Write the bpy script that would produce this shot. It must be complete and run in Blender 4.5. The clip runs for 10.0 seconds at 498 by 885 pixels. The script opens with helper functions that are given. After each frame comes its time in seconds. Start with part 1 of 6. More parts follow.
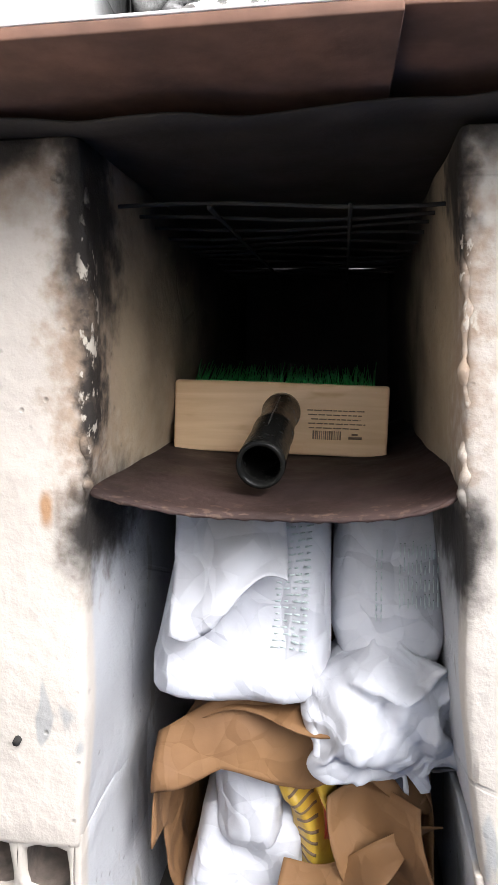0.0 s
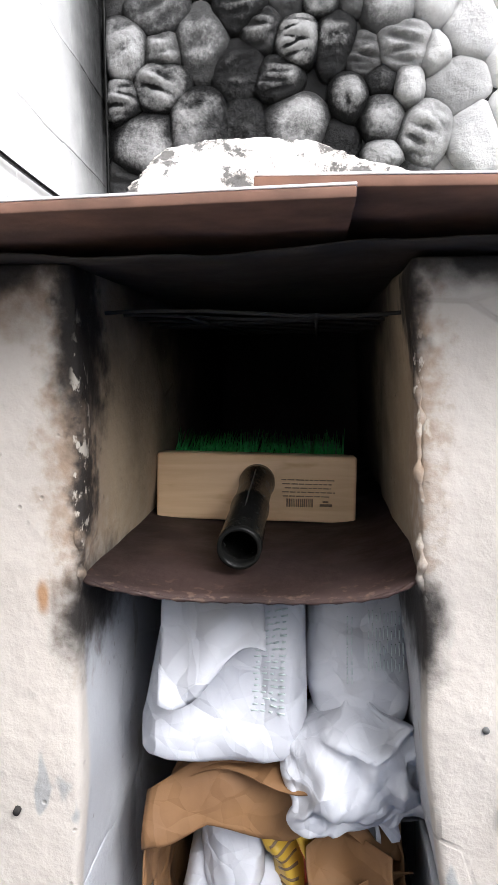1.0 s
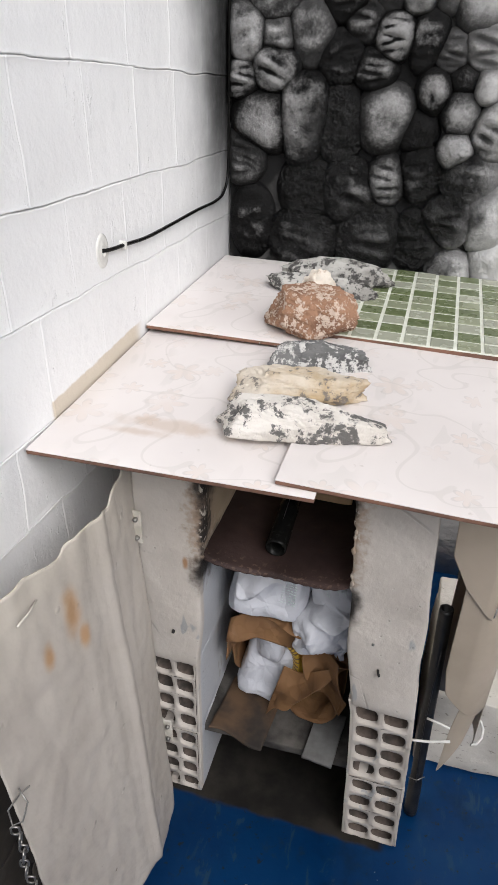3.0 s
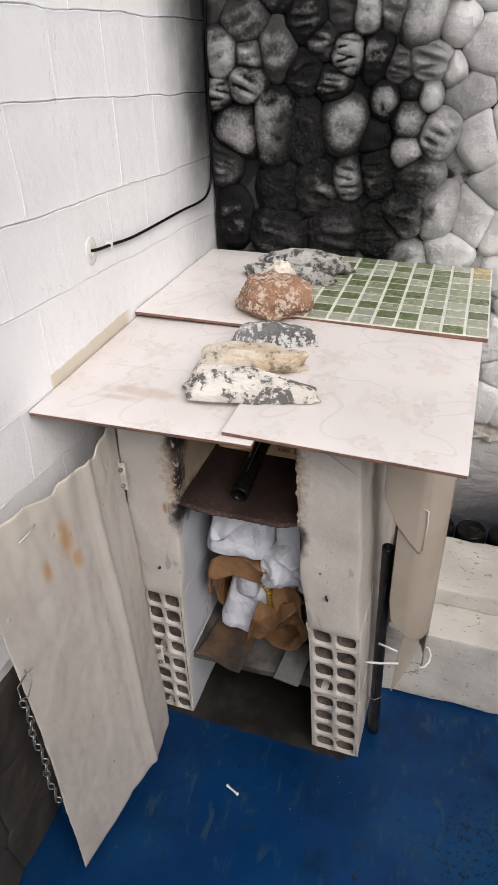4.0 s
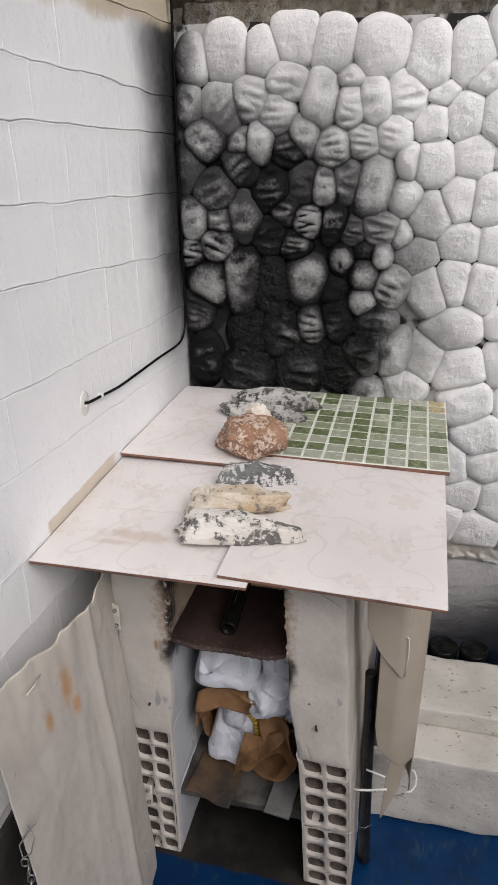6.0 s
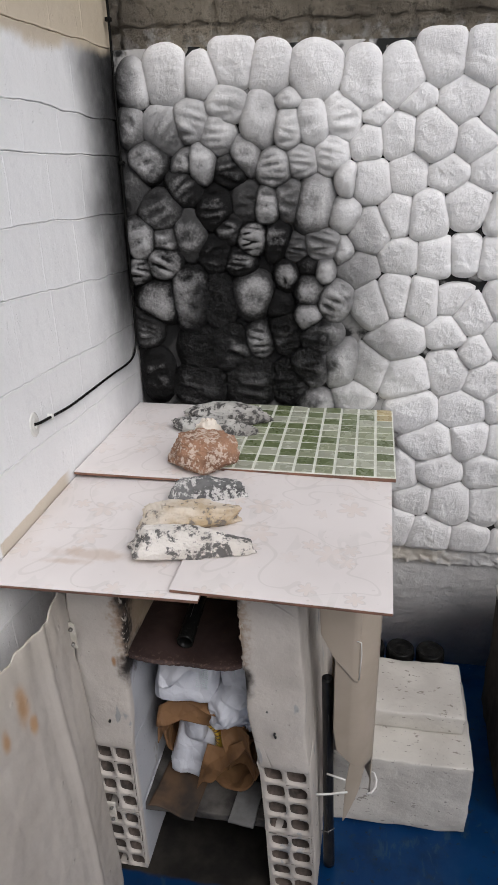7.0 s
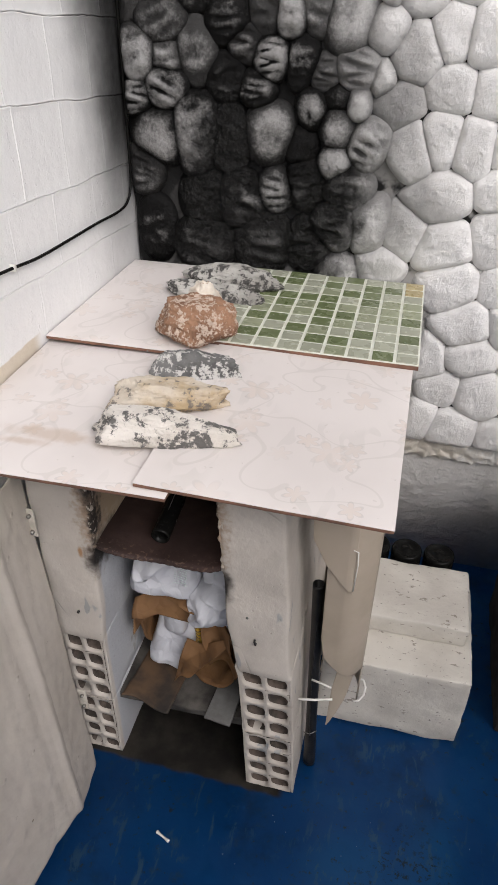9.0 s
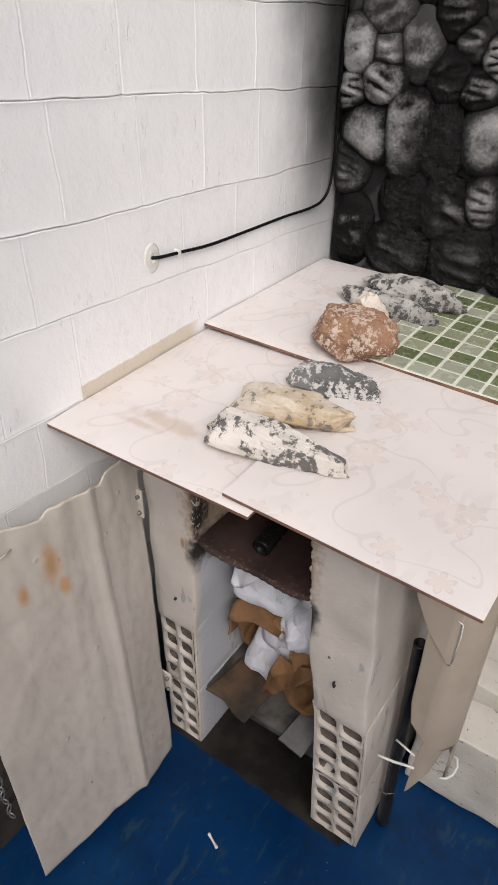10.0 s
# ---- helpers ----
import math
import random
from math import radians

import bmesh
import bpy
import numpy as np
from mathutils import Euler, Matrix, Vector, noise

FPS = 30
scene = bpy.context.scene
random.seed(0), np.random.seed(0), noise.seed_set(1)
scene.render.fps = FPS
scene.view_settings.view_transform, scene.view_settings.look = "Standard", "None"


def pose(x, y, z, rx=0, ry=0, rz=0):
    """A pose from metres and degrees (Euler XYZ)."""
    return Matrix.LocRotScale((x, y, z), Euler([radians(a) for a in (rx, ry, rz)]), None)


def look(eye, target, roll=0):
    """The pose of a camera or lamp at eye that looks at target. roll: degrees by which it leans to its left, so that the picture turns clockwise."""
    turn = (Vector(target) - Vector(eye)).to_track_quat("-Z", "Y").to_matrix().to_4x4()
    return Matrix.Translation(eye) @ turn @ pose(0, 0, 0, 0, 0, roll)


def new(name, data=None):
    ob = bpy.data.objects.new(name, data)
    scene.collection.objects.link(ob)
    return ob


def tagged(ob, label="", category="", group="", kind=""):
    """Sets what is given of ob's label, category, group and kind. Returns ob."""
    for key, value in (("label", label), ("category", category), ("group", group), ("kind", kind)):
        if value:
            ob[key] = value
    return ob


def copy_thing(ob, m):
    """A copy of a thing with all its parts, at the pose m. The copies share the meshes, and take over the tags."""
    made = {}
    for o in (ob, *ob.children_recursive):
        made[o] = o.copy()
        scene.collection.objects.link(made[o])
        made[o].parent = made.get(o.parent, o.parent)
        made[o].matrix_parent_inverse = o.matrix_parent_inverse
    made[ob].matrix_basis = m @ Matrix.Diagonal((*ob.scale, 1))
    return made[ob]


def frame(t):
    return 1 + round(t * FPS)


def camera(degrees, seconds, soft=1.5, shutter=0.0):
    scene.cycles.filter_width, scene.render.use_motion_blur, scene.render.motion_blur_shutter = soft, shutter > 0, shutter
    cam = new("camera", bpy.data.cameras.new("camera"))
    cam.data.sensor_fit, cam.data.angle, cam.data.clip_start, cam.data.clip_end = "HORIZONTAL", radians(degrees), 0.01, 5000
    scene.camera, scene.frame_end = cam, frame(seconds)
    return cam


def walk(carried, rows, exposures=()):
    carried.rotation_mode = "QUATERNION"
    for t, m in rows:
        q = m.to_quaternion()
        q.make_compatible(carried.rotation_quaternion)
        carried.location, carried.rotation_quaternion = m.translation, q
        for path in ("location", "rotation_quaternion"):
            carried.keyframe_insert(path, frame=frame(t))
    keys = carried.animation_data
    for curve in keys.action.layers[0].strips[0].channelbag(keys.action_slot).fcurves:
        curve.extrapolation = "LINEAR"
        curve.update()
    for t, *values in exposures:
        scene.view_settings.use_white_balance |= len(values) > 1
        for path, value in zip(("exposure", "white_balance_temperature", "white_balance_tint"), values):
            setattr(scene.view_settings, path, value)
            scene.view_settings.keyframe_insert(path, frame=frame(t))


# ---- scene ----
cam = camera(39.4, 10.0, soft=0.8)
PATH = [
    (0, (0.398, 0.352, 0.799), (0.134, 2.313, 0.51), 0.3),
    (0.5, (0.397, 0.342, 0.834), (0.177, 2.315, 0.594), 0.1),
    (1, (0.401, 0.311, 0.863), (0.207, 2.286, 0.613), -0.4),
    (1.5, (0.419, 0.267, 0.915), (0.189, 2.193, 0.426), 0.5),
    (1.7, (0.427, 0.26, 0.975), (0.17, 2.133, 0.323), 1.1),
    (2, (0.449, 0.211, 1.075), (0.058, 1.983, 0.236), -4.9),
    (2.1, (0.445, 0.176, 1.129), (0.037, 1.95, 0.3), -2.8),
    (2.3, (0.427, 0.135, 1.252), (0.001, 1.831, 0.281), -1.7),
    (2.5, (0.432, 0.092, 1.335), (0.028, 1.74, 0.275), -1.5),
    (2.7, (0.464, 0.056, 1.411), (0.054, 1.692, 0.337), 0.6),
    (3.8, (0.687, -0.185, 1.58), (0.167, 1.375, 0.441), -0.7),
    (4, (0.718, -0.19, 1.587), (0.184, 1.378, 0.466), -1.4),
    (4.5, (0.744, -0.205, 1.648), (0.136, 1.405, 0.629), 0.0),
    (5, (0.67, -0.204, 1.671), (0.199, 1.479, 0.698), -0.9),
    (5.2, (0.652, -0.203, 1.664), (0.234, 1.495, 0.693), -1.5),
    (6.3, (0.69, -0.266, 1.723), (0.243, 1.493, 0.882), -0.8),
    (6.5, (0.707, -0.268, 1.731), (0.242, 1.492, 0.901), -2.5),
    (7, (0.705, -0.268, 1.722), (0.364, 1.511, 0.876), -1.5),
    (7.5, (0.718, -0.279, 1.718), (0.385, 1.503, 0.872), -1.0),
    (8, (0.734, -0.259, 1.681), (0.338, 1.414, 0.658), -0.1),
    (8.5, (0.755, -0.171, 1.661), (0.297, 1.425, 0.546), 1.1),
    (8.8, (0.739, -0.105, 1.639), (0.281, 1.487, 0.519), -0.8),
    (9, (0.73, -0.052, 1.624), (0.347, 1.53, 0.462), 0.6),
    (9.5, (0.775, 0.029, 1.627), (0.111, 1.488, 0.432), -0.2),
    (9.6, (0.799, 0.041, 1.631), (0.059, 1.472, 0.445), 0.2),
    (10, (0.837, 0.09, 1.622), (-0.077, 1.414, 0.434), 0.6),
]
walk(cam, [(t, look(eye, target, roll)) for t, eye, target, roll in PATH],
     [(0, 1.38, 6250, 9), (1.0, 1.05, 6150, 9), (1.7, 0.72, 6150, 9), (2.0, 0.4, 6250, 9), (2.5, 0.0, 6250, 9), (4.0, -0.12, 6500, 11), (5.0, -0.28, 6550, 12),
      (6.5, -0.44, 6300, 11), (7.5, -0.5, 6250, 11), (8.5, -0.36, 6400, 11), (10.0, -0.23, 6600, 12)])

# ---- light ----
SUN_EL, SUN_AZ = 43.0, 137.0
world = bpy.data.worlds.new("sky")
scene.world = world
world.use_nodes = True
wn, wl = world.node_tree.nodes, world.node_tree.links
sky = wn.new("ShaderNodeTexSky")
sky.sky_type, sky.sun_disc = "NISHITA", False
sky.sun_elevation, sky.sun_rotation = radians(SUN_EL), radians(SUN_AZ)
sky.dust_density, sky.ozone_density = 4.0, 0.6
haze = wn.new("ShaderNodeHueSaturation")
haze.inputs["Saturation"].default_value = 0.40
wl.new(sky.outputs[0], haze.inputs["Color"])
wl.new(haze.outputs[0], wn["Background"].inputs[0])
wn["Background"].inputs[1].default_value = 0.12
sun = new("sun", bpy.data.lights.new("sun", "SUN"))
sun.data.energy, sun.data.angle, sun.data.color = 2.3, radians(45), (1.0, 0.965, 0.975)
sun.matrix_world = look((3.2, -2.2, 4.6), (0.4, 0.8, 0.7))


# ---- material helpers ----
class Nodes:
    """Short names for building one node material."""

    def __init__(self, name, rough=0.7, metal=0.0, spec=0.5):
        self.m = bpy.data.materials.new(name)
        self.m.use_nodes = True
        self.t = self.m.node_tree
        self.b = self.t.nodes["Principled BSDF"]
        self.b.inputs["Roughness"].default_value = rough
        self.b.inputs["Metallic"].default_value = metal
        self.b.inputs["Specular IOR Level"].default_value = spec
        self.geo = self.t.nodes.new("ShaderNodeNewGeometry")
        self.info = self.t.nodes.new("ShaderNodeObjectInfo")
        self.tc = self.t.nodes.new("ShaderNodeTexCoord")
        self.pos = self.geo.outputs["Position"]
        self.obj = self.tc.outputs["Object"]

    def put(self, sock, v):
        if isinstance(v, bpy.types.NodeSocket):
            self.t.links.new(v, sock)
        elif isinstance(v, (tuple, list)) and sock.type == "RGBA":
            sock.default_value = (*v[:3], 1.0)
        else:
            sock.default_value = v

    def math(self, op, a, b=0.0, clamp=False):
        n = self.t.nodes.new("ShaderNodeMath")
        n.operation, n.use_clamp = op, clamp
        self.put(n.inputs[0], a)
        self.put(n.inputs[1], b)
        return n.outputs[0]

    def noise(self, scale, detail=4.0, rough=0.55, vec=None, stretch=None, dist=0.0):
        n = self.t.nodes.new("ShaderNodeTexNoise")
        n.inputs["Scale"].default_value, n.inputs["Detail"].default_value = scale, detail
        n.inputs["Roughness"].default_value, n.inputs["Distortion"].default_value = rough, dist
        v = vec or self.pos
        if stretch:
            mp = self.t.nodes.new("ShaderNodeMapping")
            mp.inputs["Scale"].default_value = stretch
            self.t.links.new(v, mp.inputs["Vector"])
            v = mp.outputs[0]
        self.t.links.new(v, n.inputs["Vector"])
        return n.outputs[0]

    def cells(self, scale, feature="F1", vec=None):
        n = self.t.nodes.new("ShaderNodeTexVoronoi")
        n.feature = feature
        n.inputs["Scale"].default_value = scale
        self.t.links.new(vec or self.pos, n.inputs["Vector"])
        return n.outputs["Distance"]

    def ramp(self, v, lo, hi, a=0.0, b=1.0, smooth=True):
        n = self.t.nodes.new("ShaderNodeMapRange")
        n.interpolation_type = "SMOOTHSTEP" if smooth else "LINEAR"
        for i, x in enumerate((v, lo, hi, a, b)):
            self.put(n.inputs[i], x)
        return n.outputs[0]

    def mix(self, f, a, b):
        n = self.t.nodes.new("ShaderNodeMix")
        n.data_type = "RGBA"
        self.put(n.inputs[0], f)
        self.put(n.inputs[6], a)
        self.put(n.inputs[7], b)
        return n.outputs[2]

    def axis(self, i, vec=None):
        n = self.t.nodes.new("ShaderNodeSeparateXYZ")
        self.t.links.new(vec or self.pos, n.inputs[0])
        return n.outputs[i]

    def blot(self, c, r, soft=0.5, wob=0.25, scale=9.0):
        """1 inside an uneven ellipsoid round c with radii r, fading outwards to 0."""
        s = self.t.nodes.new("ShaderNodeVectorMath")
        s.operation = "SUBTRACT"
        self.t.links.new(self.pos, s.inputs[0])
        s.inputs[1].default_value = c
        d = self.t.nodes.new("ShaderNodeVectorMath")
        d.operation = "DIVIDE"
        self.t.links.new(s.outputs[0], d.inputs[0])
        d.inputs[1].default_value = r
        ln = self.t.nodes.new("ShaderNodeVectorMath")
        ln.operation = "LENGTH"
        self.t.links.new(d.outputs[0], ln.inputs[0])
        n = self.math("MULTIPLY", self.math("SUBTRACT", self.noise(scale, 5), 0.5), wob * 3)
        return self.ramp(self.math("ADD", ln.outputs["Value"], n), 1.0 - soft, 1.0 + soft * 0.4, 1.0, 0.0)

    def most(self, *v):
        out = v[0]
        for x in v[1:]:
            out = self.math("MAXIMUM", out, x)
        return out

    def bump(self, h, strength=0.4, dist=0.01):
        n = self.t.nodes.new("ShaderNodeBump")
        n.inputs["Strength"].default_value, n.inputs["Distance"].default_value = strength, dist
        self.put(n.inputs["Height"], h)
        old = self.b.inputs["Normal"].links
        if old:
            self.t.links.new(old[0].from_socket, n.inputs["Normal"])
        self.t.links.new(n.outputs[0], self.b.inputs["Normal"])

    def done(self, color, rough=None):
        self.put(self.b.inputs["Base Color"], color)
        if rough is not None:
            self.put(self.b.inputs["Roughness"], rough)
        return self.m


def plain(name, a, b, scale=30.0, rough=0.6, metal=0.0, bump=0.15, spec=0.5, own=True):
    n = Nodes(name, rough, metal, spec)
    v = n.obj if own else n.pos
    c = n.mix(n.ramp(n.noise(scale, 5, vec=v), 0.3, 0.7), a, b)
    n.bump(n.noise(scale * 5, 4, vec=v), bump, 0.003)
    return n.done(c, n.ramp(n.noise(scale * 2, 3, vec=v), 0.2, 0.8, rough - 0.08, rough + 0.08))


def paint_wall():
    n = Nodes("white_wall_paint", 0.55, spec=0.35)
    c = n.mix(n.ramp(n.noise(2.2, 4), 0.35, 0.7), (0.83, 0.83, 0.825), (0.78, 0.78, 0.775))
    c = n.mix(n.ramp(n.noise(24, 4), 0.62, 0.75, 0, 0.35), c, (0.66, 0.665, 0.67))
    # smoke in the corner
    up = n.ramp(n.axis(2), 0.95, 1.35, 0.25, 1.0)
    d = n.math("ADD", n.axis(1), n.math("MULTIPLY", n.math("SUBTRACT", n.noise(5, 4), 0.5), 0.16))
    smoke = n.math("MULTIPLY", n.ramp(d, 1.34, 1.63), up)
    smoke = n.math("SUBTRACT", 1.0, n.math("POWER", n.math("SUBTRACT", 1.0, n.math("MULTIPLY", smoke, 0.9)), 1.8))
    c = n.mix(smoke, c, (0.012, 0.012, 0.012))
    # bare top band
    top = n.ramp(n.math("ADD", n.axis(2), n.math("MULTIPLY", n.noise(6, 4), 0.08)), 1.90, 1.93)
    c = n.mix(n.math("MULTIPLY", top, 0.95), c, (0.56, 0.48, 0.36))
    # yellowed strip above the lid
    edge = n.math("ADD", n.axis(2), n.math("MULTIPLY", n.math("SUBTRACT", n.noise(40, 3), 0.5), 0.010))
    st = n.math("MULTIPLY", n.math("MULTIPLY", n.ramp(n.axis(1), 0.775, 0.785), n.ramp(n.axis(1), 1.12, 1.08)), n.math("MULTIPLY", n.ramp(edge, 0.972, 0.967), n.ramp(n.axis(2), 0.92, 0.93)))
    c = n.mix(n.math("MULTIPLY", st, 0.75), c, (0.55, 0.46, 0.33))
    drip = n.ramp(n.noise(60, 5, 0.6, stretch=(1, 1, 0.35)), 0.60, 0.66)
    n.bump(n.math("MULTIPLY", drip, n.ramp(n.noise(6, 3), 0.5, 0.62)), 0.5, 0.003)
    n.bump(n.noise(150, 4, 0.6), 0.24, 0.003)
    n.bump(n.noise(20, 4), 0.26, 0.012)
    return n.done(c, n.ramp(n.noise(30, 3), 0.3, 0.7, 0.42, 0.65))


def paint_pier():
    n = Nodes("whitewashed_plaster", 0.75, spec=0.3)
    c = n.mix(n.ramp(n.noise(7, 5), 0.35, 0.7), (0.50, 0.46, 0.412), (0.41, 0.372, 0.328))
    c = n.mix(n.ramp(n.noise(40, 4), 0.6, 0.78, 0, 0.5), c, (0.40, 0.38, 0.34))
    # scrapes on the inner faces below the tray
    scr = n.ramp(n.noise(26, 3, stretch=(1, 0.9, 0.35)), 0.63, 0.67)
    c = n.mix(n.math("MULTIPLY", scr, n.ramp(n.axis(2), 0.72, 0.6)), c, (0.33, 0.33, 0.32))
    # cracks
    crack = n.ramp(n.cells(5.5, "DISTANCE_TO_EDGE"), 0.004, 0.014, 1, 0)
    c = n.mix(n.math("MULTIPLY", crack, n.ramp(n.noise(4, 2), 0.5, 0.62, 0, 0.6)), c, (0.30, 0.27, 0.24))
    # cooler, bluish tone on the inner faces under the tray
    cool_inner = n.math("MULTIPLY", n.math("MULTIPLY", n.ramp(n.axis(1), 0.812, 0.822), n.ramp(n.axis(2), 0.665, 0.64)), n.math("MULTIPLY", n.ramp(n.axis(0), 0.200, 0.204), n.ramp(n.axis(0), 0.535, 0.530)))
    c = n.mix(n.math("MULTIPLY", cool_inner, n.math("SUBTRACT", 1.0, scr)), c, (0.42, 0.43, 0.45))
    # scorched rims of the fire opening; inner walls tan in front, darker upward and inward
    tan = n.most(n.blot((0.238, 0.80, 0.79), (0.040, 0.3, 0.16), 0.7, 0.6, 80), n.blot((0.165, 0.80, 0.925), (0.10, 0.05, 0.05), 0.8, 0.6, 60), n.blot((0.455, 0.80, 0.80), (0.036, 0.3, 0.16), 0.7, 0.6, 80))
    c = n.mix(n.math("MULTIPLY", tan, 0.72), c, (0.25, 0.155, 0.085))
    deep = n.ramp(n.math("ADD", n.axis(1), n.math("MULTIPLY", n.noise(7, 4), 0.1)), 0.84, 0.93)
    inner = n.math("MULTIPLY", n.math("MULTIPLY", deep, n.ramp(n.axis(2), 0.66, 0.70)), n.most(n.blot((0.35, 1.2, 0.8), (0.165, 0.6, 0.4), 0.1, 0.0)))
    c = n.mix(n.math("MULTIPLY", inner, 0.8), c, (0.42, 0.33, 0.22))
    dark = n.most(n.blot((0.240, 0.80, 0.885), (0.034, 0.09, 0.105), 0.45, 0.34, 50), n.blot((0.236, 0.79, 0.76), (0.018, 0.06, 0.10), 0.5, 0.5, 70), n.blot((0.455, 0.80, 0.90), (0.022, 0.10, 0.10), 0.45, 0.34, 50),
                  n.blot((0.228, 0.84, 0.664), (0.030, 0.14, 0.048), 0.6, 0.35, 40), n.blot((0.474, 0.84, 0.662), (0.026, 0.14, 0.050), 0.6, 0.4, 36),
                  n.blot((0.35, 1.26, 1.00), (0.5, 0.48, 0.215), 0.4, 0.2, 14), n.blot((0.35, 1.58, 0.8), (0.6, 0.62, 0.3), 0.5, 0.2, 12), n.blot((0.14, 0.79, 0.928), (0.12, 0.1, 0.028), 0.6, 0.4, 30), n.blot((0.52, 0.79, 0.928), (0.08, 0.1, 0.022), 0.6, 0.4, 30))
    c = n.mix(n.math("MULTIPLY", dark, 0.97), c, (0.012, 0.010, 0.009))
    # bits of plaster that stayed pale on the broken edge
    bits = n.math("MULTIPLY", n.ramp(n.noise(95, 4, 0.6, stretch=(1, 1, 0.55)), 0.56, 0.62), n.most(n.blot((0.231, 0.803, 0.77), (0.010, 0.02, 0.115), 0.3, 0.1, 20), n.blot((0.470, 0.803, 0.78), (0.012, 0.02, 0.10), 0.3, 0.1, 20)))
    c = n.mix(n.math("MULTIPLY", bits, 0.85), c, (0.50, 0.45, 0.38))
    rust = n.blot((0.196, 0.795, 0.683), (0.0055, 0.03, 0.015), 0.7, 0.3, 60)
    c = n.mix(n.math("MULTIPLY", rust, 0.85), c, (0.30, 0.15, 0.055))
    pits = n.ramp(n.cells(60), 0.05, 0.16, 1, 0)
    pits = n.math("MULTIPLY", pits, n.ramp(n.noise(11, 3), 0.5, 0.6))
    c = n.mix(n.math("MULTIPLY", pits, 0.45), c, (0.22, 0.20, 0.17))
    n.bump(n.math("MULTIPLY", pits, -1.0), 0.5, 0.003)
    n.bump(n.noise(130, 5, 0.6), 0.28, 0.004)
    n.bump(n.noise(38, 5), 0.25, 0.008)
    n.bump(n.noise(13, 3), 0.4, 0.014)
    n.bump(n.math("MULTIPLY", n.math("MULTIPLY", crack, -1.0), n.ramp(n.noise(4, 2), 0.5, 0.62)), 0.4, 0.004)
    return n.done(c)


def stone_paint():
    n = Nodes("painted_cement_stone", 0.7, spec=0.3)
    c = n.mix(n.ramp(n.noise(9, 4), 0.35, 0.7), (0.87, 0.865, 0.85), (0.79, 0.78, 0.765))
    tint = n.ramp(n.info.outputs["Random"], 0, 1, 0.0, 0.14)
    c = n.mix(tint, c, (0.60, 0.59, 0.57))
    grit = n.ramp(n.noise(90, 3), 0.64, 0.75, 0, 0.35)
    c = n.mix(grit, c, (0.48, 0.47, 0.45))
    low = n.ramp(n.math("ADD", n.axis(2), n.math("MULTIPLY", n.noise(8, 3), 0.2)), 0.55, 0.95, 0.2, 0.0)
    c = n.mix(low, c, (0.45, 0.43, 0.40))
    # soot that rose from the grill: baked black low down, partly rubbed off the crowns higher up; relief adds painted
    # shade
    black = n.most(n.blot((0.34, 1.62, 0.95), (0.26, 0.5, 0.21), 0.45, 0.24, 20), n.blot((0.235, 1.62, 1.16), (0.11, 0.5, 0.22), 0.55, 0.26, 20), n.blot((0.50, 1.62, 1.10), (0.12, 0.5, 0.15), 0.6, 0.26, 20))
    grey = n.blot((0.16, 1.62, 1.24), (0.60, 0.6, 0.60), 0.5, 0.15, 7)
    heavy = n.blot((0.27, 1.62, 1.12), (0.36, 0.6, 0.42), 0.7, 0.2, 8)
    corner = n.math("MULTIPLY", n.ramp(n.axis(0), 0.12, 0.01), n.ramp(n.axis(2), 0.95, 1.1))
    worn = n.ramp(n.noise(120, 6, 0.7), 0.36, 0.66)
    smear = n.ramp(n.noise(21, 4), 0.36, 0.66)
    # relief depth paints shade into the joints and light onto the crowns
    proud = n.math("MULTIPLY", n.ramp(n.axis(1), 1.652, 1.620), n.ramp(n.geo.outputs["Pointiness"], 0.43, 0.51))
    crown_light = n.math("ADD", n.math("MULTIPLY", proud, 0.74), n.math("ADD", n.math("MULTIPLY", worn, 0.16), n.math("MULTIPLY", smear, 0.14)))
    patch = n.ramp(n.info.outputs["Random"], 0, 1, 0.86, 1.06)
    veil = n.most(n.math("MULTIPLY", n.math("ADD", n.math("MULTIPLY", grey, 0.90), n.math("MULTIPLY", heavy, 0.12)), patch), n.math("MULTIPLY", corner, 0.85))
    soot = n.math("MULTIPLY", veil, n.ramp(crown_light, 0.22, 1.0, 1.08, 0.52), True)
    soot = n.most(soot, n.math("MULTIPLY", black, n.ramp(crown_light, 0.45, 1.0, 1.0, 0.76)))
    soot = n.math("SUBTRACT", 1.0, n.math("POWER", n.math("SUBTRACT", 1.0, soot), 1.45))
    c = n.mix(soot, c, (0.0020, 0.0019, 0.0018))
    n.bump(n.math("MULTIPLY", n.noise(58, 5, 0.6, dist=0.8), black), 1.0, 0.030)
    n.bump(n.noise(85, 7, 0.72), 0.7, 0.008)
    n.bump(n.noise(30, 5, 0.6), 0.5, 0.013)
    n.put(n.b.inputs["Specular IOR Level"], n.ramp(black, 0.3, 1.0, 0.20, 0.38))
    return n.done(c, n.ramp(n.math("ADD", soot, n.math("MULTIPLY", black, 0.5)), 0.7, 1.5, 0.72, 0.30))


def mortar_paint():
    n = Nodes("sooty_mortar", 0.85, spec=0.2)
    c = n.mix(n.ramp(n.noise(11, 4), 0.44, 0.54), (0.50, 0.49, 0.47), (0.02, 0.02, 0.019))
    grey = n.blot((0.17, 1.62, 1.30), (0.66, 0.6, 0.62), 0.6, 0.12, 5)
    c = n.mix(n.math("MULTIPLY", grey, 0.95), c, (0.010, 0.010, 0.010))
    n.bump(n.noise(60, 5), 0.5, 0.006)
    return n.done(c)


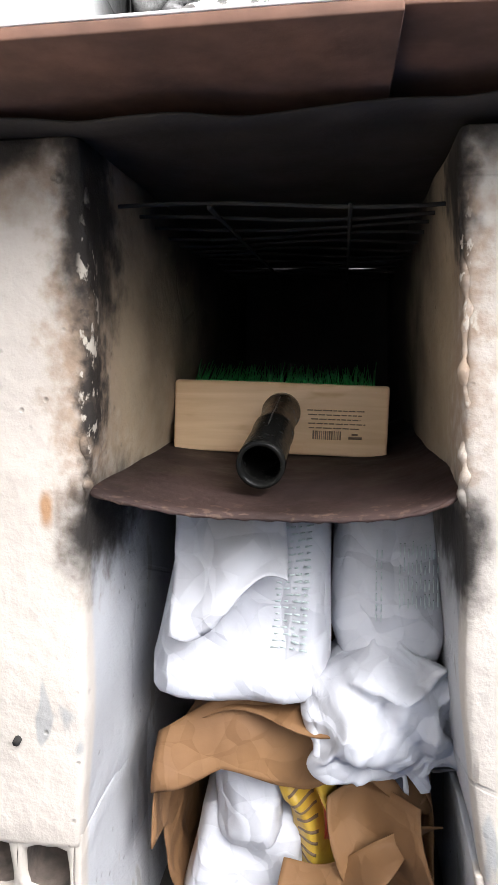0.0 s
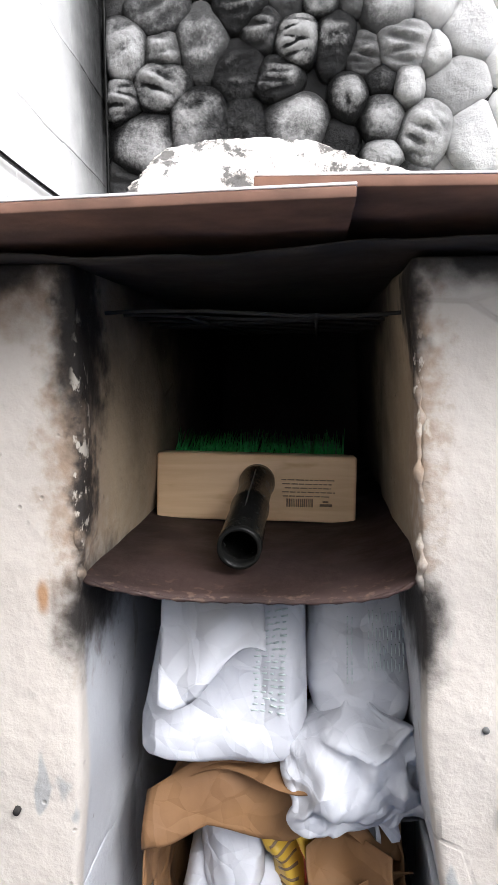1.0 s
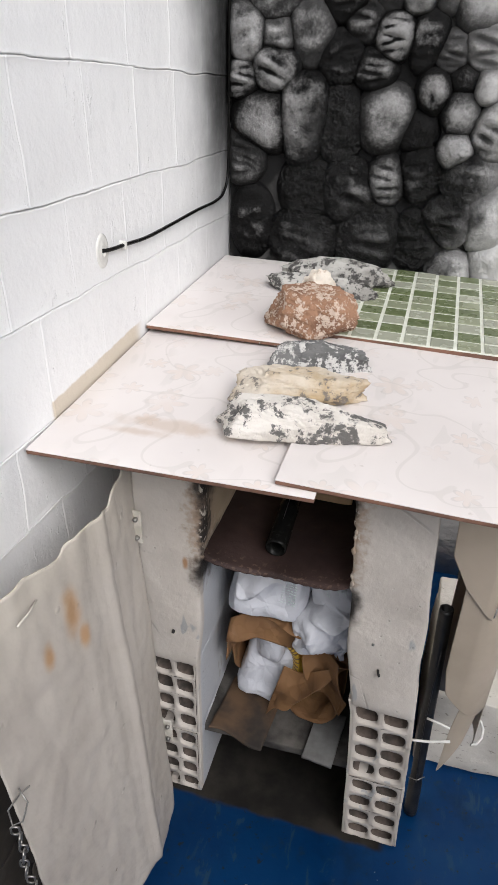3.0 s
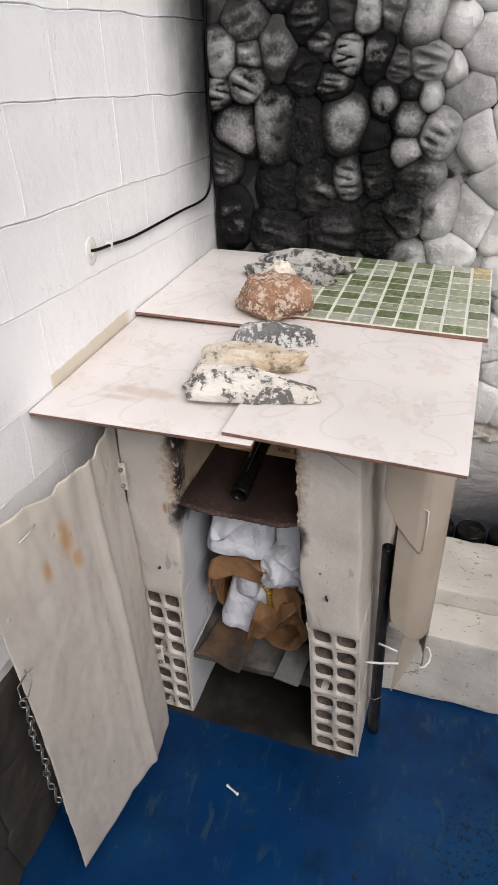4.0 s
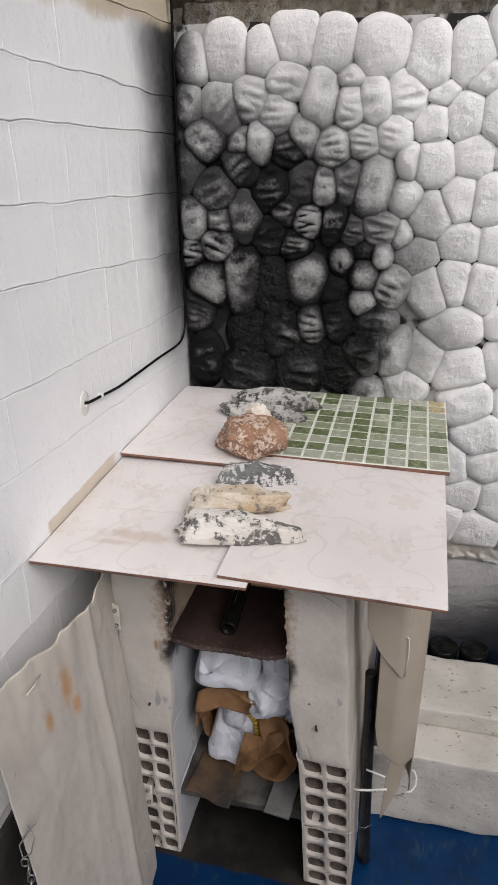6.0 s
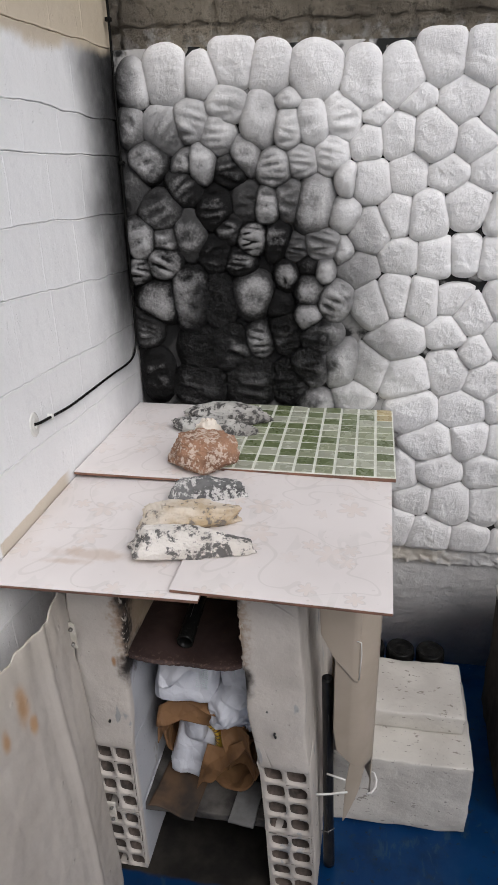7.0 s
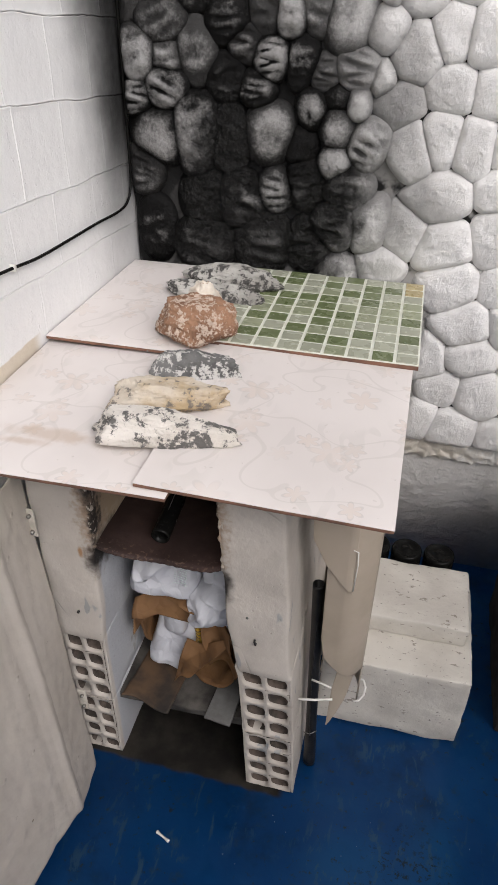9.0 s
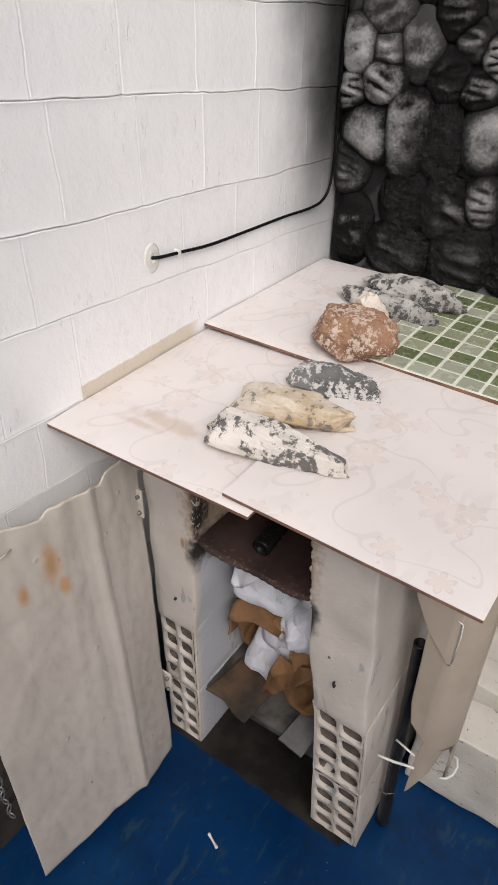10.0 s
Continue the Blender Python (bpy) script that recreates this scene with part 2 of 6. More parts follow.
def render_plaster():
    n = Nodes("rough_white_render", 0.8, spec=0.25)
    c = n.mix(n.ramp(n.noise(6, 5), 0.35, 0.7), (0.66, 0.65, 0.63), (0.55, 0.54, 0.52))
    c = n.mix(n.ramp(n.noise(34, 5, stretch=(0.7, 1, 1.3)), 0.58, 0.75, 0, 0.5), c, (0.36, 0.35, 0.34))
    c = n.mix(n.blot((0.85, 1.66, 0.44), (0.16, 0.2, 0.04), 0.6, 0.5, 40), c, (0.60, 0.56, 0.49))
    n.bump(n.noise(30, 6, 0.6, stretch=(0.85, 1, 1.15)), 0.65, 0.013)
    return n.done(c)


def raw_block():
    n = Nodes("bare_concrete_block", 0.9, spec=0.2)
    c = n.mix(n.ramp(n.noise(5, 5), 0.35, 0.7), (0.36, 0.315, 0.245), (0.17, 0.145, 0.11))
    c = n.mix(n.ramp(n.noise(48, 6, 0.7), 0.50, 0.66, 0, 0.8), c, (0.10, 0.09, 0.07))
    low = n.ramp(n.math("ADD", n.axis(2), n.math("MULTIPLY", n.noise(22, 5), 0.12)), 1.93, 1.99, 0.75, 0.0)
    c = n.mix(n.math("MULTIPLY", low, n.ramp(n.noise(30, 4), 0.45, 0.6)), c, (0.66, 0.65, 0.62))
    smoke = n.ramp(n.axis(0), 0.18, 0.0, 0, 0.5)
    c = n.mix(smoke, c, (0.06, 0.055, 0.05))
    n.bump(n.noise(38, 7, 0.78), 1.0, 0.05)
    return n.done(c)


def floor_paint():
    n = Nodes("blue_floor_paint", 0.42, spec=0.32)
    c = n.mix(n.ramp(n.noise(3.5, 5), 0.35, 0.68), (0.004, 0.062, 0.222), (0.008, 0.088, 0.285))
    c = n.mix(n.ramp(n.noise(6, 6, 0.65), 0.52, 0.72, 0, 0.6), c, (0.006, 0.030, 0.085))
    c = n.mix(n.ramp(n.noise(2.4, 3), 0.48, 0.66, 0, 0.55), c, (0.012, 0.125, 0.33))
    c = n.mix(n.ramp(n.noise(17, 6, 0.65), 0.58, 0.72, 0, 0.6), c, (0.04, 0.075, 0.11))
    dirt = n.ramp(n.noise(55, 6, 0.65), 0.58, 0.68)
    c = n.mix(n.math("MULTIPLY", dirt, n.ramp(n.noise(5, 3), 0.40, 0.54, 0, 0.95)), c, (0.040, 0.045, 0.040))
    scuff = n.math("MULTIPLY", n.ramp(n.noise(34, 6, 0.7, stretch=(1, 0.35, 1), dist=0.5), 0.55, 0.62), n.ramp(n.noise(4, 2), 0.40, 0.54, 0, 0.75))
    c = n.mix(scuff, c, (0.055, 0.13, 0.22))
    worn = n.most(n.blot((0.93, 0.66, 0), (0.12, 0.13, 0.2), 0.6, 0.6, 22), n.blot((1.02, 0.42, 0), (0.10, 0.16, 0.2), 0.6, 0.6, 22))
    c = n.mix(n.math("MULTIPLY", worn, n.ramp(n.noise(75, 6, 0.7), 0.54, 0.60, 0, 0.9)), c, (0.018, 0.026, 0.03))
    speck = n.ramp(n.cells(38), 0.03, 0.06, 1, 0)
    c = n.mix(n.math("MULTIPLY", speck, n.ramp(n.noise(9, 2), 0.55, 0.6)), c, (0.45, 0.5, 0.55))
    # unpainted concrete under the grill, its colour darkened for the shade there
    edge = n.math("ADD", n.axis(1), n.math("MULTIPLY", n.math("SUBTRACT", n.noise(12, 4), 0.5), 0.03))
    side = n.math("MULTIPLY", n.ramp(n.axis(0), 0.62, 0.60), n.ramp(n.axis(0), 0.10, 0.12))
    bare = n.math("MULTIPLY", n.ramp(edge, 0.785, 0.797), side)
    shaded_conc = n.mix(n.ramp(n.noise(9, 5), 0.35, 0.65), (0.085, 0.074, 0.060), (0.030, 0.026, 0.022))
    c = n.mix(bare, c, shaded_conc)
    n.bump(n.noise(26, 4), 0.15, 0.006)
    n.bump(n.noise(150, 3), 0.12, 0.002)
    return n.done(c, n.math("ADD", n.ramp(n.noise(9, 5), 0.3, 0.7, 0.30, 0.55), n.math("MULTIPLY", bare, 0.4)))


def ceramic():
    n = Nodes("pale_floral_ceramic", 0.32, spec=0.5)
    c = n.mix(n.ramp(n.noise(4, 3, vec=n.obj), 0.35, 0.7), (0.75, 0.705, 0.68), (0.70, 0.655, 0.63))
    # faded print: six-petalled flowers, some filled with peach, on thin bent stems
    for scale, size, at, tone in ((7.5, 0.034, 0.0, (0.60, 0.56, 0.53)), (11.0, 0.020, 5.3, (0.56, 0.525, 0.50))):
        shift = n.t.nodes.new("ShaderNodeVectorMath")
        shift.operation = "ADD"
        n.t.links.new(n.obj, shift.inputs[0])
        shift.inputs[1].default_value = (at, at * 1.7, 0)
        v = n.t.nodes.new("ShaderNodeTexVoronoi")
        v.voronoi_dimensions = "2D"
        v.inputs["Scale"].default_value = scale
        n.t.links.new(shift.outputs[0], v.inputs["Vector"])
        arm = n.t.nodes.new("ShaderNodeVectorMath")
        arm.operation = "SUBTRACT"
        n.t.links.new(shift.outputs[0], arm.inputs[0])
        n.t.links.new(v.outputs["Position"], arm.inputs[1])
        dx, dy = n.axis(0, arm.outputs[0]), n.axis(1, arm.outputs[0])
        far = n.math("SQRT", n.math("ADD", n.math("MULTIPLY", dx, dx), n.math("MULTIPLY", dy, dy)))
        kind = n.axis(0, v.outputs["Color"])
        lobe = n.math("ABSOLUTE", n.math("COSINE", n.math("ADD", n.math("MULTIPLY", n.math("ARCTAN2", dy, dx), 3.0), n.math("MULTIPLY", kind, 6.0))))
        rim = n.math("DIVIDE", far, n.math("MULTIPLY", n.math("ADD", n.math("MULTIPLY", lobe, 0.68), 0.32), size))
        rim = n.math("ADD", rim, n.math("MULTIPLY", n.math("SUBTRACT", n.noise(60, 3, vec=n.obj), 0.5), 0.35))
        shown = n.ramp(kind, 0.30, 0.34)
        fade = n.ramp(n.noise(9, 3, vec=n.obj), 0.35, 0.6, 0.35, 1.0)
        fill = n.math("MULTIPLY", n.math("MULTIPLY", n.ramp(rim, 1.05, 0.85), shown), n.math("MULTIPLY", fade, 0.34))
        c = n.mix(fill, c, (0.66, 0.545, 0.46))
        line = n.ramp(n.math("ABSOLUTE", n.math("SUBTRACT", rim, 1.0)), 0.05, 0.16, 1, 0)
        c = n.mix(n.math("MULTIPLY", n.math("MULTIPLY", line, shown), n.math("MULTIPLY", fade, 0.55)), c, tone)
    leaves = n.math("MULTIPLY", n.ramp(n.noise(26, 1, vec=n.obj, stretch=(1, 0.4, 1), dist=0.8), 0.60, 0.63), n.ramp(n.noise(5, 2, vec=n.obj), 0.45, 0.55))
    c = n.mix(n.math("MULTIPLY", leaves, 0.28), c, (0.56, 0.535, 0.50))
    stem = n.ramp(n.math("ABSOLUTE", n.math("SUBTRACT", n.noise(5.5, 1, vec=n.obj, dist=0.6), 0.5)), 0.004, 0.009, 1, 0)
    c = n.mix(n.math("MULTIPLY", stem, 0.30), c, (0.52, 0.49, 0.45))
    dirt = n.most(n.blot((0.19, 0.81, 0.94), (0.11, 0.02, 0.1), 0.8, 0.8, 24), n.blot((0.13, 0.78, 0.94), (0.06, 0.012, 0.1), 0.8, 0.8, 24))
    c = n.mix(n.math("MULTIPLY", dirt, 0.45), c, (0.46, 0.33, 0.22))
    c = n.mix(n.ramp(n.noise(60, 3), 0.68, 0.76, 0, 0.35), c, (0.40, 0.36, 0.31))
    n.bump(n.noise(50, 3), 0.05, 0.002)
    return n.done(c, n.ramp(n.noise(14, 3), 0.3, 0.7, 0.28, 0.42))


def glass_tile(name, a):
    n = Nodes(name, 0.18, spec=0.5)
    v = n.ramp(n.info.outputs["Random"], 0, 1, 0, 1, False)
    c = n.mix(v, a, tuple(x * 0.84 for x in a))
    c = n.mix(n.ramp(n.noise(40, 3), 0.55, 0.8, 0, 0.4), c, (0.42, 0.44, 0.34))
    n.bump(n.noise(60, 2), 0.06, 0.002)
    return n.done(c, n.ramp(n.noise(30, 3), 0.3, 0.7, 0.15, 0.35))


def rock_mat(name, a, b, dark, amount, scale=28.0):
    n = Nodes(name, 0.85, spec=0.25)
    c = n.mix(n.ramp(n.noise(scale * 0.5, 5, vec=n.obj), 0.38, 0.62), a, b)
    f = n.math("ADD", n.math("MULTIPLY", n.noise(scale, 8, 0.75, vec=n.obj, dist=0.3), 0.6), n.math("MULTIPLY", n.noise(scale * 3.1, 6, 0.7, vec=n.obj), 0.4))
    f = n.ramp(f, amount - 0.022, amount + 0.022)
    c = n.mix(n.math("MULTIPLY", f, 0.9), c, dark)
    n.bump(f, 0.35, 0.0015)
    n.bump(n.noise(75, 7, 0.7, vec=n.obj), 0.9, 0.006)
    n.bump(n.noise(20, 4, vec=n.obj), 0.4, 0.010)
    return n.done(c)


def rusty_sheet():
    n = Nodes("brown_iron_sheet", 0.6, 0.1, 0.2)
    c = n.mix(n.ramp(n.noise(9, 5), 0.35, 0.65), (0.054, 0.034, 0.030), (0.028, 0.018, 0.016))
    c = n.mix(n.ramp(n.noise(60, 4), 0.62, 0.75, 0, 0.4), c, (0.10, 0.05, 0.03))
    edge = n.blot((0.35, 0.82, 0.69), (0.2, 0.03, 0.04), 0.7, 0.3, 30)
    c = n.mix(n.math("MULTIPLY", edge, n.ramp(n.noise(120, 3), 0.56, 0.66, 0, 0.35)), c, (0.22, 0.15, 0.11))
    n.bump(n.noise(70, 4), 0.25, 0.004)
    return n.done(c, n.ramp(n.noise(20, 4), 0.3, 0.7, 0.45, 0.75))


def wood():
    n = Nodes("pale_pine_wood", 0.5, spec=0.4)
    g = n.noise(14, 4, vec=n.obj, stretch=(0.6, 5, 7), dist=0.6)
    c = n.mix(n.ramp(g, 0.3, 0.7), (0.76, 0.54, 0.33), (0.66, 0.44, 0.25))
    c = n.mix(n.ramp(n.noise(18, 3, vec=n.obj, stretch=(0.8, 2, 2.5)), 0.56, 0.72, 0, 0.6), c, (0.42, 0.22, 0.085))
    c = n.mix(n.ramp(n.noise(70, 4, vec=n.obj), 0.72, 0.77, 0, 0.6), c, (0.75, 0.70, 0.62))
    n.bump(g, 0.08, 0.003)
    return n.done(c)


def paper(name, a, b, rough=0.6, creased=1.0):
    n = Nodes(name, rough, spec=0.3)
    c = n.mix(n.ramp(n.noise(8, 4), 0.35, 0.7), a, b)
    c = n.mix(n.ramp(n.noise(60, 4), 0.62, 0.8, 0, 0.3), c, tuple(x * 0.75 for x in a))
    # flat facets between folds
    def moved(src, by, k):
        v = n.t.nodes.new("ShaderNodeVectorMath")
        v.operation = "MULTIPLY_ADD"
        n.put(v.inputs[0], by)
        v.inputs[1].default_value = (k, k, k)
        n.put(v.inputs[2], src)
        return v.outputs[0]
    wob = n.t.nodes.new("ShaderNodeTexNoise")
    wob.inputs["Scale"].default_value = 11.0
    n.t.links.new(n.pos, wob.inputs["Vector"])
    here = moved(n.pos, wob.outputs["Color"], 0.06)
    there = moved(here, (3.1, 1.7, 5.3), 1.0)
    for scale, k in ((13.0, 0.55), (34.0, 0.40)):
        d1, d2 = n.cells(scale, vec=here), n.cells(scale, vec=there)
        n.bump(n.math("SUBTRACT", n.math("MULTIPLY", d2, d2), n.math("MULTIPLY", d1, d1)), k * creased, 0.32 / scale)
    n.bump(n.noise(110, 3), 0.1, 0.002)
    return n.done(c)


def door_sheet():
    n = Nodes("dented_beige_metal_sheet", 0.42, 0.0, 0.5)
    c = n.mix(n.ramp(n.noise(5, 4), 0.35, 0.7), (0.49, 0.448, 0.395), (0.42, 0.378, 0.33))
    c = n.mix(n.ramp(n.axis(2), 0.72, 0.95, 0, 0.35), c, (0.55, 0.50, 0.40))
    rust = n.most(n.blot((0.13, 0.556, 0.790), (0.08, 0.019, 0.045), 0.8, 0.3, 26), n.blot((0.13, 0.570, 0.735), (0.08, 0.013, 0.026), 0.7, 0.3, 30), n.blot((0.13, 0.498, 0.768), (0.08, 0.012, 0.022), 0.8, 0.3, 30))
    c = n.mix(n.math("MULTIPLY", rust, 0.75), c, (0.42, 0.22, 0.075))
    chips = n.ramp(n.noise(48, 5), 0.70, 0.73)
    c = n.mix(n.math("MULTIPLY", chips, n.ramp(n.noise(9, 2), 0.5, 0.6)), c, (0.20, 0.16, 0.12))
    n.bump(n.noise(60, 3), 0.06, 0.003)
    n.bump(n.noise(11, 4), 0.22, 0.02)
    n.bump(n.ramp(n.cells(16), 0.0, 0.10, 1, 0), 0.3, 0.006)
    return n.done(c, n.ramp(n.noise(18, 4), 0.3, 0.7, 0.35, 0.55))


def step_paint():
    n = Nodes("white_step_paint", 0.7, spec=0.3)
    c = n.mix(n.ramp(n.noise(8, 5), 0.35, 0.7), (0.62, 0.59, 0.53), (0.50, 0.47, 0.42))
    wear = n.ramp(n.noise(75, 6, 0.65, stretch=(0.5, 1, 1)), 0.61, 0.66)
    c = n.mix(n.math("MULTIPLY", wear, 0.8), c, (0.22, 0.19, 0.16))
    c = n.mix(n.ramp(n.noise(110, 3), 0.68, 0.74), c, (0.12, 0.11, 0.10))
    n.bump(n.noise(34, 6, 0.6, stretch=(0.8, 1, 1.1)), 0.5, 0.008)
    return n.done(c)


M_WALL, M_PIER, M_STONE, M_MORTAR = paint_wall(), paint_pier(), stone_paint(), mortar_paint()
M_RENDER, M_RAW, M_FLOOR, M_CERAMIC = render_plaster(), raw_block(), floor_paint(), ceramic()
M_SHEET, M_WOOD, M_DOOR, M_STEP = rusty_sheet(), wood(), door_sheet(), step_paint()
M_JOINT = plain("white_joint_paint", (0.66, 0.66, 0.65), (0.56, 0.56, 0.55), 20, 0.7, own=False)
M_TERRA = plain("terracotta_tile_body", (0.21, 0.105, 0.068), (0.11, 0.060, 0.042), 18, 0.85, own=False)
M_GROUT = plain("pale_grout", (0.70, 0.72, 0.64), (0.60, 0.61, 0.52), 30, 0.7)
M_GREENS = [glass_tile("dark_green_tessera", (0.150, 0.182, 0.088)), glass_tile("mid_green_tessera", (0.30, 0.325, 0.215)), glass_tile("grey_green_tessera", (0.40, 0.415, 0.325))]
M_YELLOWED = glass_tile("yellowed_tessera", (0.48, 0.40, 0.22))
M_BLACK = plain("black_plastic", (0.005, 0.005, 0.005), (0.009, 0.009, 0.008), 60, 0.22, spec=0.10)
M_IRON = plain("black_painted_iron", (0.013, 0.013, 0.014), (0.026, 0.025, 0.024), 40, 0.35, 0.3)
M_SOOTMETAL = plain("sooted_metal", (0.016, 0.013, 0.012), (0.042, 0.034, 0.029), 30, 0.7, 0.2, own=False)
M_CHAR = plain("soot_black_brick", (0.012, 0.011, 0.011), (0.022, 0.02, 0.018), 18, 0.9, bump=0.5, own=False)
M_BRISTLE = plain("green_plastic_bristle", (0.05, 0.58, 0.12), (0.09, 0.66, 0.18), 60, 0.4)
M_WHITEBAG = paper("white_paper_sack", (0.56, 0.57, 0.605), (0.47, 0.48, 0.515))
M_KRAFT = paper("brown_kraft_paper", (0.215, 0.115, 0.05), (0.15, 0.078, 0.035), 0.7, 0.7)
M_YELLOW = plain("yellow_printed_wrapper", (0.62, 0.42, 0.05), (0.50, 0.30, 0.04), 40, 0.35)
M_REDPRINT = plain("red_print", (0.45, 0.05, 0.03), (0.35, 0.05, 0.03), 40, 0.4)
M_PRINT = plain("grey_green_print", (0.46, 0.54, 0.53), (0.54, 0.60, 0.59), 60, 0.6)
M_INK = plain("dark_brown_print", (0.17, 0.11, 0.07), (0.22, 0.15, 0.09), 60, 0.6)
M_CARD = plain("stained_cardboard", (0.085, 0.048, 0.023), (0.022, 0.018, 0.015), 14, 0.85)
M_CEMENT = plain("dirty_cement_slab", (0.085, 0.078, 0.068), (0.016, 0.014, 0.012), 14, 0.85, bump=0.5)
M_GREYBOARD = plain("grey_fibre_board", (0.15, 0.15, 0.145), (0.09, 0.088, 0.083), 18, 0.8)
M_PVC = plain("beige_plastic_sheet", (0.43, 0.365, 0.29), (0.36, 0.305, 0.235), 6, 0.42)
M_WIRE = plain("white_plastic_wire", (0.72, 0.71, 0.67), (0.62, 0.61, 0.57), 40, 0.45)
M_STEEL = plain("dull_steel", (0.35, 0.34, 0.32), (0.26, 0.25, 0.23), 50, 0.4, 0.85)
M_HINGE = plain("painted_hinge", (0.58, 0.55, 0.49), (0.42, 0.39, 0.33), 50, 0.5)
M_SLATE = plain("dark_slate_flagstone", (0.020, 0.017, 0.014), (0.040, 0.033, 0.026), 8, 0.75, bump=0.5, own=False)
M_DARKWOOD = plain("weathered_dark_wood", (0.07, 0.055, 0.04), (0.03, 0.024, 0.02), 14, 0.8, bump=0.5)
M_CLAY = plain("pale_fired_clay", (0.60, 0.57, 0.52), (0.46, 0.42, 0.37), 25, 0.85, bump=0.4, own=False)
# bare clay of the brick cells, darkened to paint in the shade of their depth
M_CLAY_SHADED = plain("shaded_clay_core", (0.13, 0.10, 0.082), (0.05, 0.042, 0.036), 30, 0.9, bump=0.6, own=False)
M_REDLABEL = plain("red_jar_label", (0.33, 0.03, 0.02), (0.22, 0.03, 0.02), 30, 0.5)
M_R_WHITE = rock_mat("white_grey_rock", (0.78, 0.74, 0.68), (0.64, 0.60, 0.54), (0.085, 0.082, 0.08), 0.525, 20)
M_R_CREAM = rock_mat("cream_ochre_rock", (0.69, 0.62, 0.52), (0.50, 0.38, 0.23), (0.20, 0.18, 0.16), 0.55, 22)
M_R_GREY = rock_mat("grey_speckled_rock", (0.19, 0.19, 0.185), (0.10, 0.10, 0.098), (0.66, 0.65, 0.62), 0.52, 34)
M_R_RED = rock_mat("red_brown_rock", (0.35, 0.20, 0.125), (0.20, 0.105, 0.065), (0.60, 0.49, 0.40), 0.520, 40)
M_R_QUARTZ = rock_mat("milky_quartz_rock", (0.75, 0.69, 0.60), (0.65, 0.55, 0.44), (0.45, 0.33, 0.22), 0.57, 30)
M_R_SCHIST = rock_mat("grey_schist_rock", (0.52, 0.51, 0.475), (0.30, 0.29, 0.265), (0.05, 0.048, 0.046), 0.525, 24)


# ---- mesh helpers ----
def smooth(me, on=True):
    me.polygons.foreach_set("use_smooth", [on] * len(me.polygons))


def part(name, bm, material, parent=None, label="", flat=False):
    me = bpy.data.meshes.new(name)
    bmesh.ops.recalc_face_normals(bm, faces=bm.faces)
    bm.to_mesh(me)
    bm.free()
    for m in material if isinstance(material, (list, tuple)) else [material]:
        me.materials.append(m)
    smooth(me, not flat)
    ob = new(name, me)
    if parent:
        ob.parent = parent
    if label:
        tagged(ob, label)
    return ob


def thing(name, label, category, group="", kind="", at=(0, 0, 0)):
    ob = new(name)
    ob.location, ob.empty_display_size = at, 0.05
    return tagged(ob, label, category, group, kind)


def nz(p, f, seed=0.0):
    return noise.noise(Vector((p[0] * f + seed, p[1] * f - seed * 1.7, p[2] * f + seed * 0.6)))


def rbox(bm, lo, hi, r=0.004, step=0.05, amp=0.0, freq=12.0, seed=0.0, warp=None, mat=0):
    """A box with rounded edges, cut into a grid and made uneven; warp(v) may bend it."""
    lo, hi = Vector(lo), Vector(hi)
    size = hi - lo
    cuts = []
    for a in range(3):
        k = max(1, int(round(size[a] / step)))
        e = min(r, size[a] * 0.45) / size[a] if r > 0 else 0
        c = [0.0] + ([e * 0.3, e] if e else []) + [i / k for i in range(1, k) if e < i / k < 1 - e] + ([1 - e, 1 - e * 0.3] if e else []) + [1.0]
        cuts.append(c)
    keep = {}

    def vert(i, j, k):
        key = (i, j, k)
        if key not in keep:
            p = Vector((lo.x + cuts[0][i] * size.x, lo.y + cuts[1][j] * size.y, lo.z + cuts[2][k] * size.z))
            rr = [min(r, s * 0.45) for s in size]
            q = Vector([min(max(p[a], lo[a] + rr[a]), hi[a] - rr[a]) for a in range(3)])
            d = p - q
            if d.length > 1e-9:
                m = max(abs(d[a]) / rr[a] if rr[a] else 0 for a in range(3))
                u = Vector([d[a] / rr[a] if rr[a] else 0 for a in range(3)]).normalized() * m
                p = q + Vector([u[a] * rr[a] for a in range(3)])
            if amp:
                c = (lo + hi) / 2
                w = Vector((nz(p, freq, seed), nz(p, freq, seed + 31), nz(p, freq, seed + 57)))
                p += w * amp
            keep[key] = bm.verts.new(warp(p) if warp else p)
        return keep[key]

    n = [len(c) - 1 for c in cuts]
    for a in range(3):
        b, c = (a + 1) % 3, (a + 2) % 3
        for side in (0, n[a]):
            for i in range(n[b]):
                for j in range(n[c]):
                    ids = []
                    for di, dj in ((0, 0), (1, 0), (1, 1), (0, 1)):
                        t = [0, 0, 0]
                        t[a], t[b], t[c] = side, i + di, j + dj
                        ids.append(vert(*t))
                    f = bm.faces.new(ids if side else ids[::-1])
                    f.material_index = mat
    return bm


def boxpart(name, lo, hi, material, parent=None, label="", **kw):
    return part(name, rbox(bmesh.new(), lo, hi, **kw), material, parent, label)


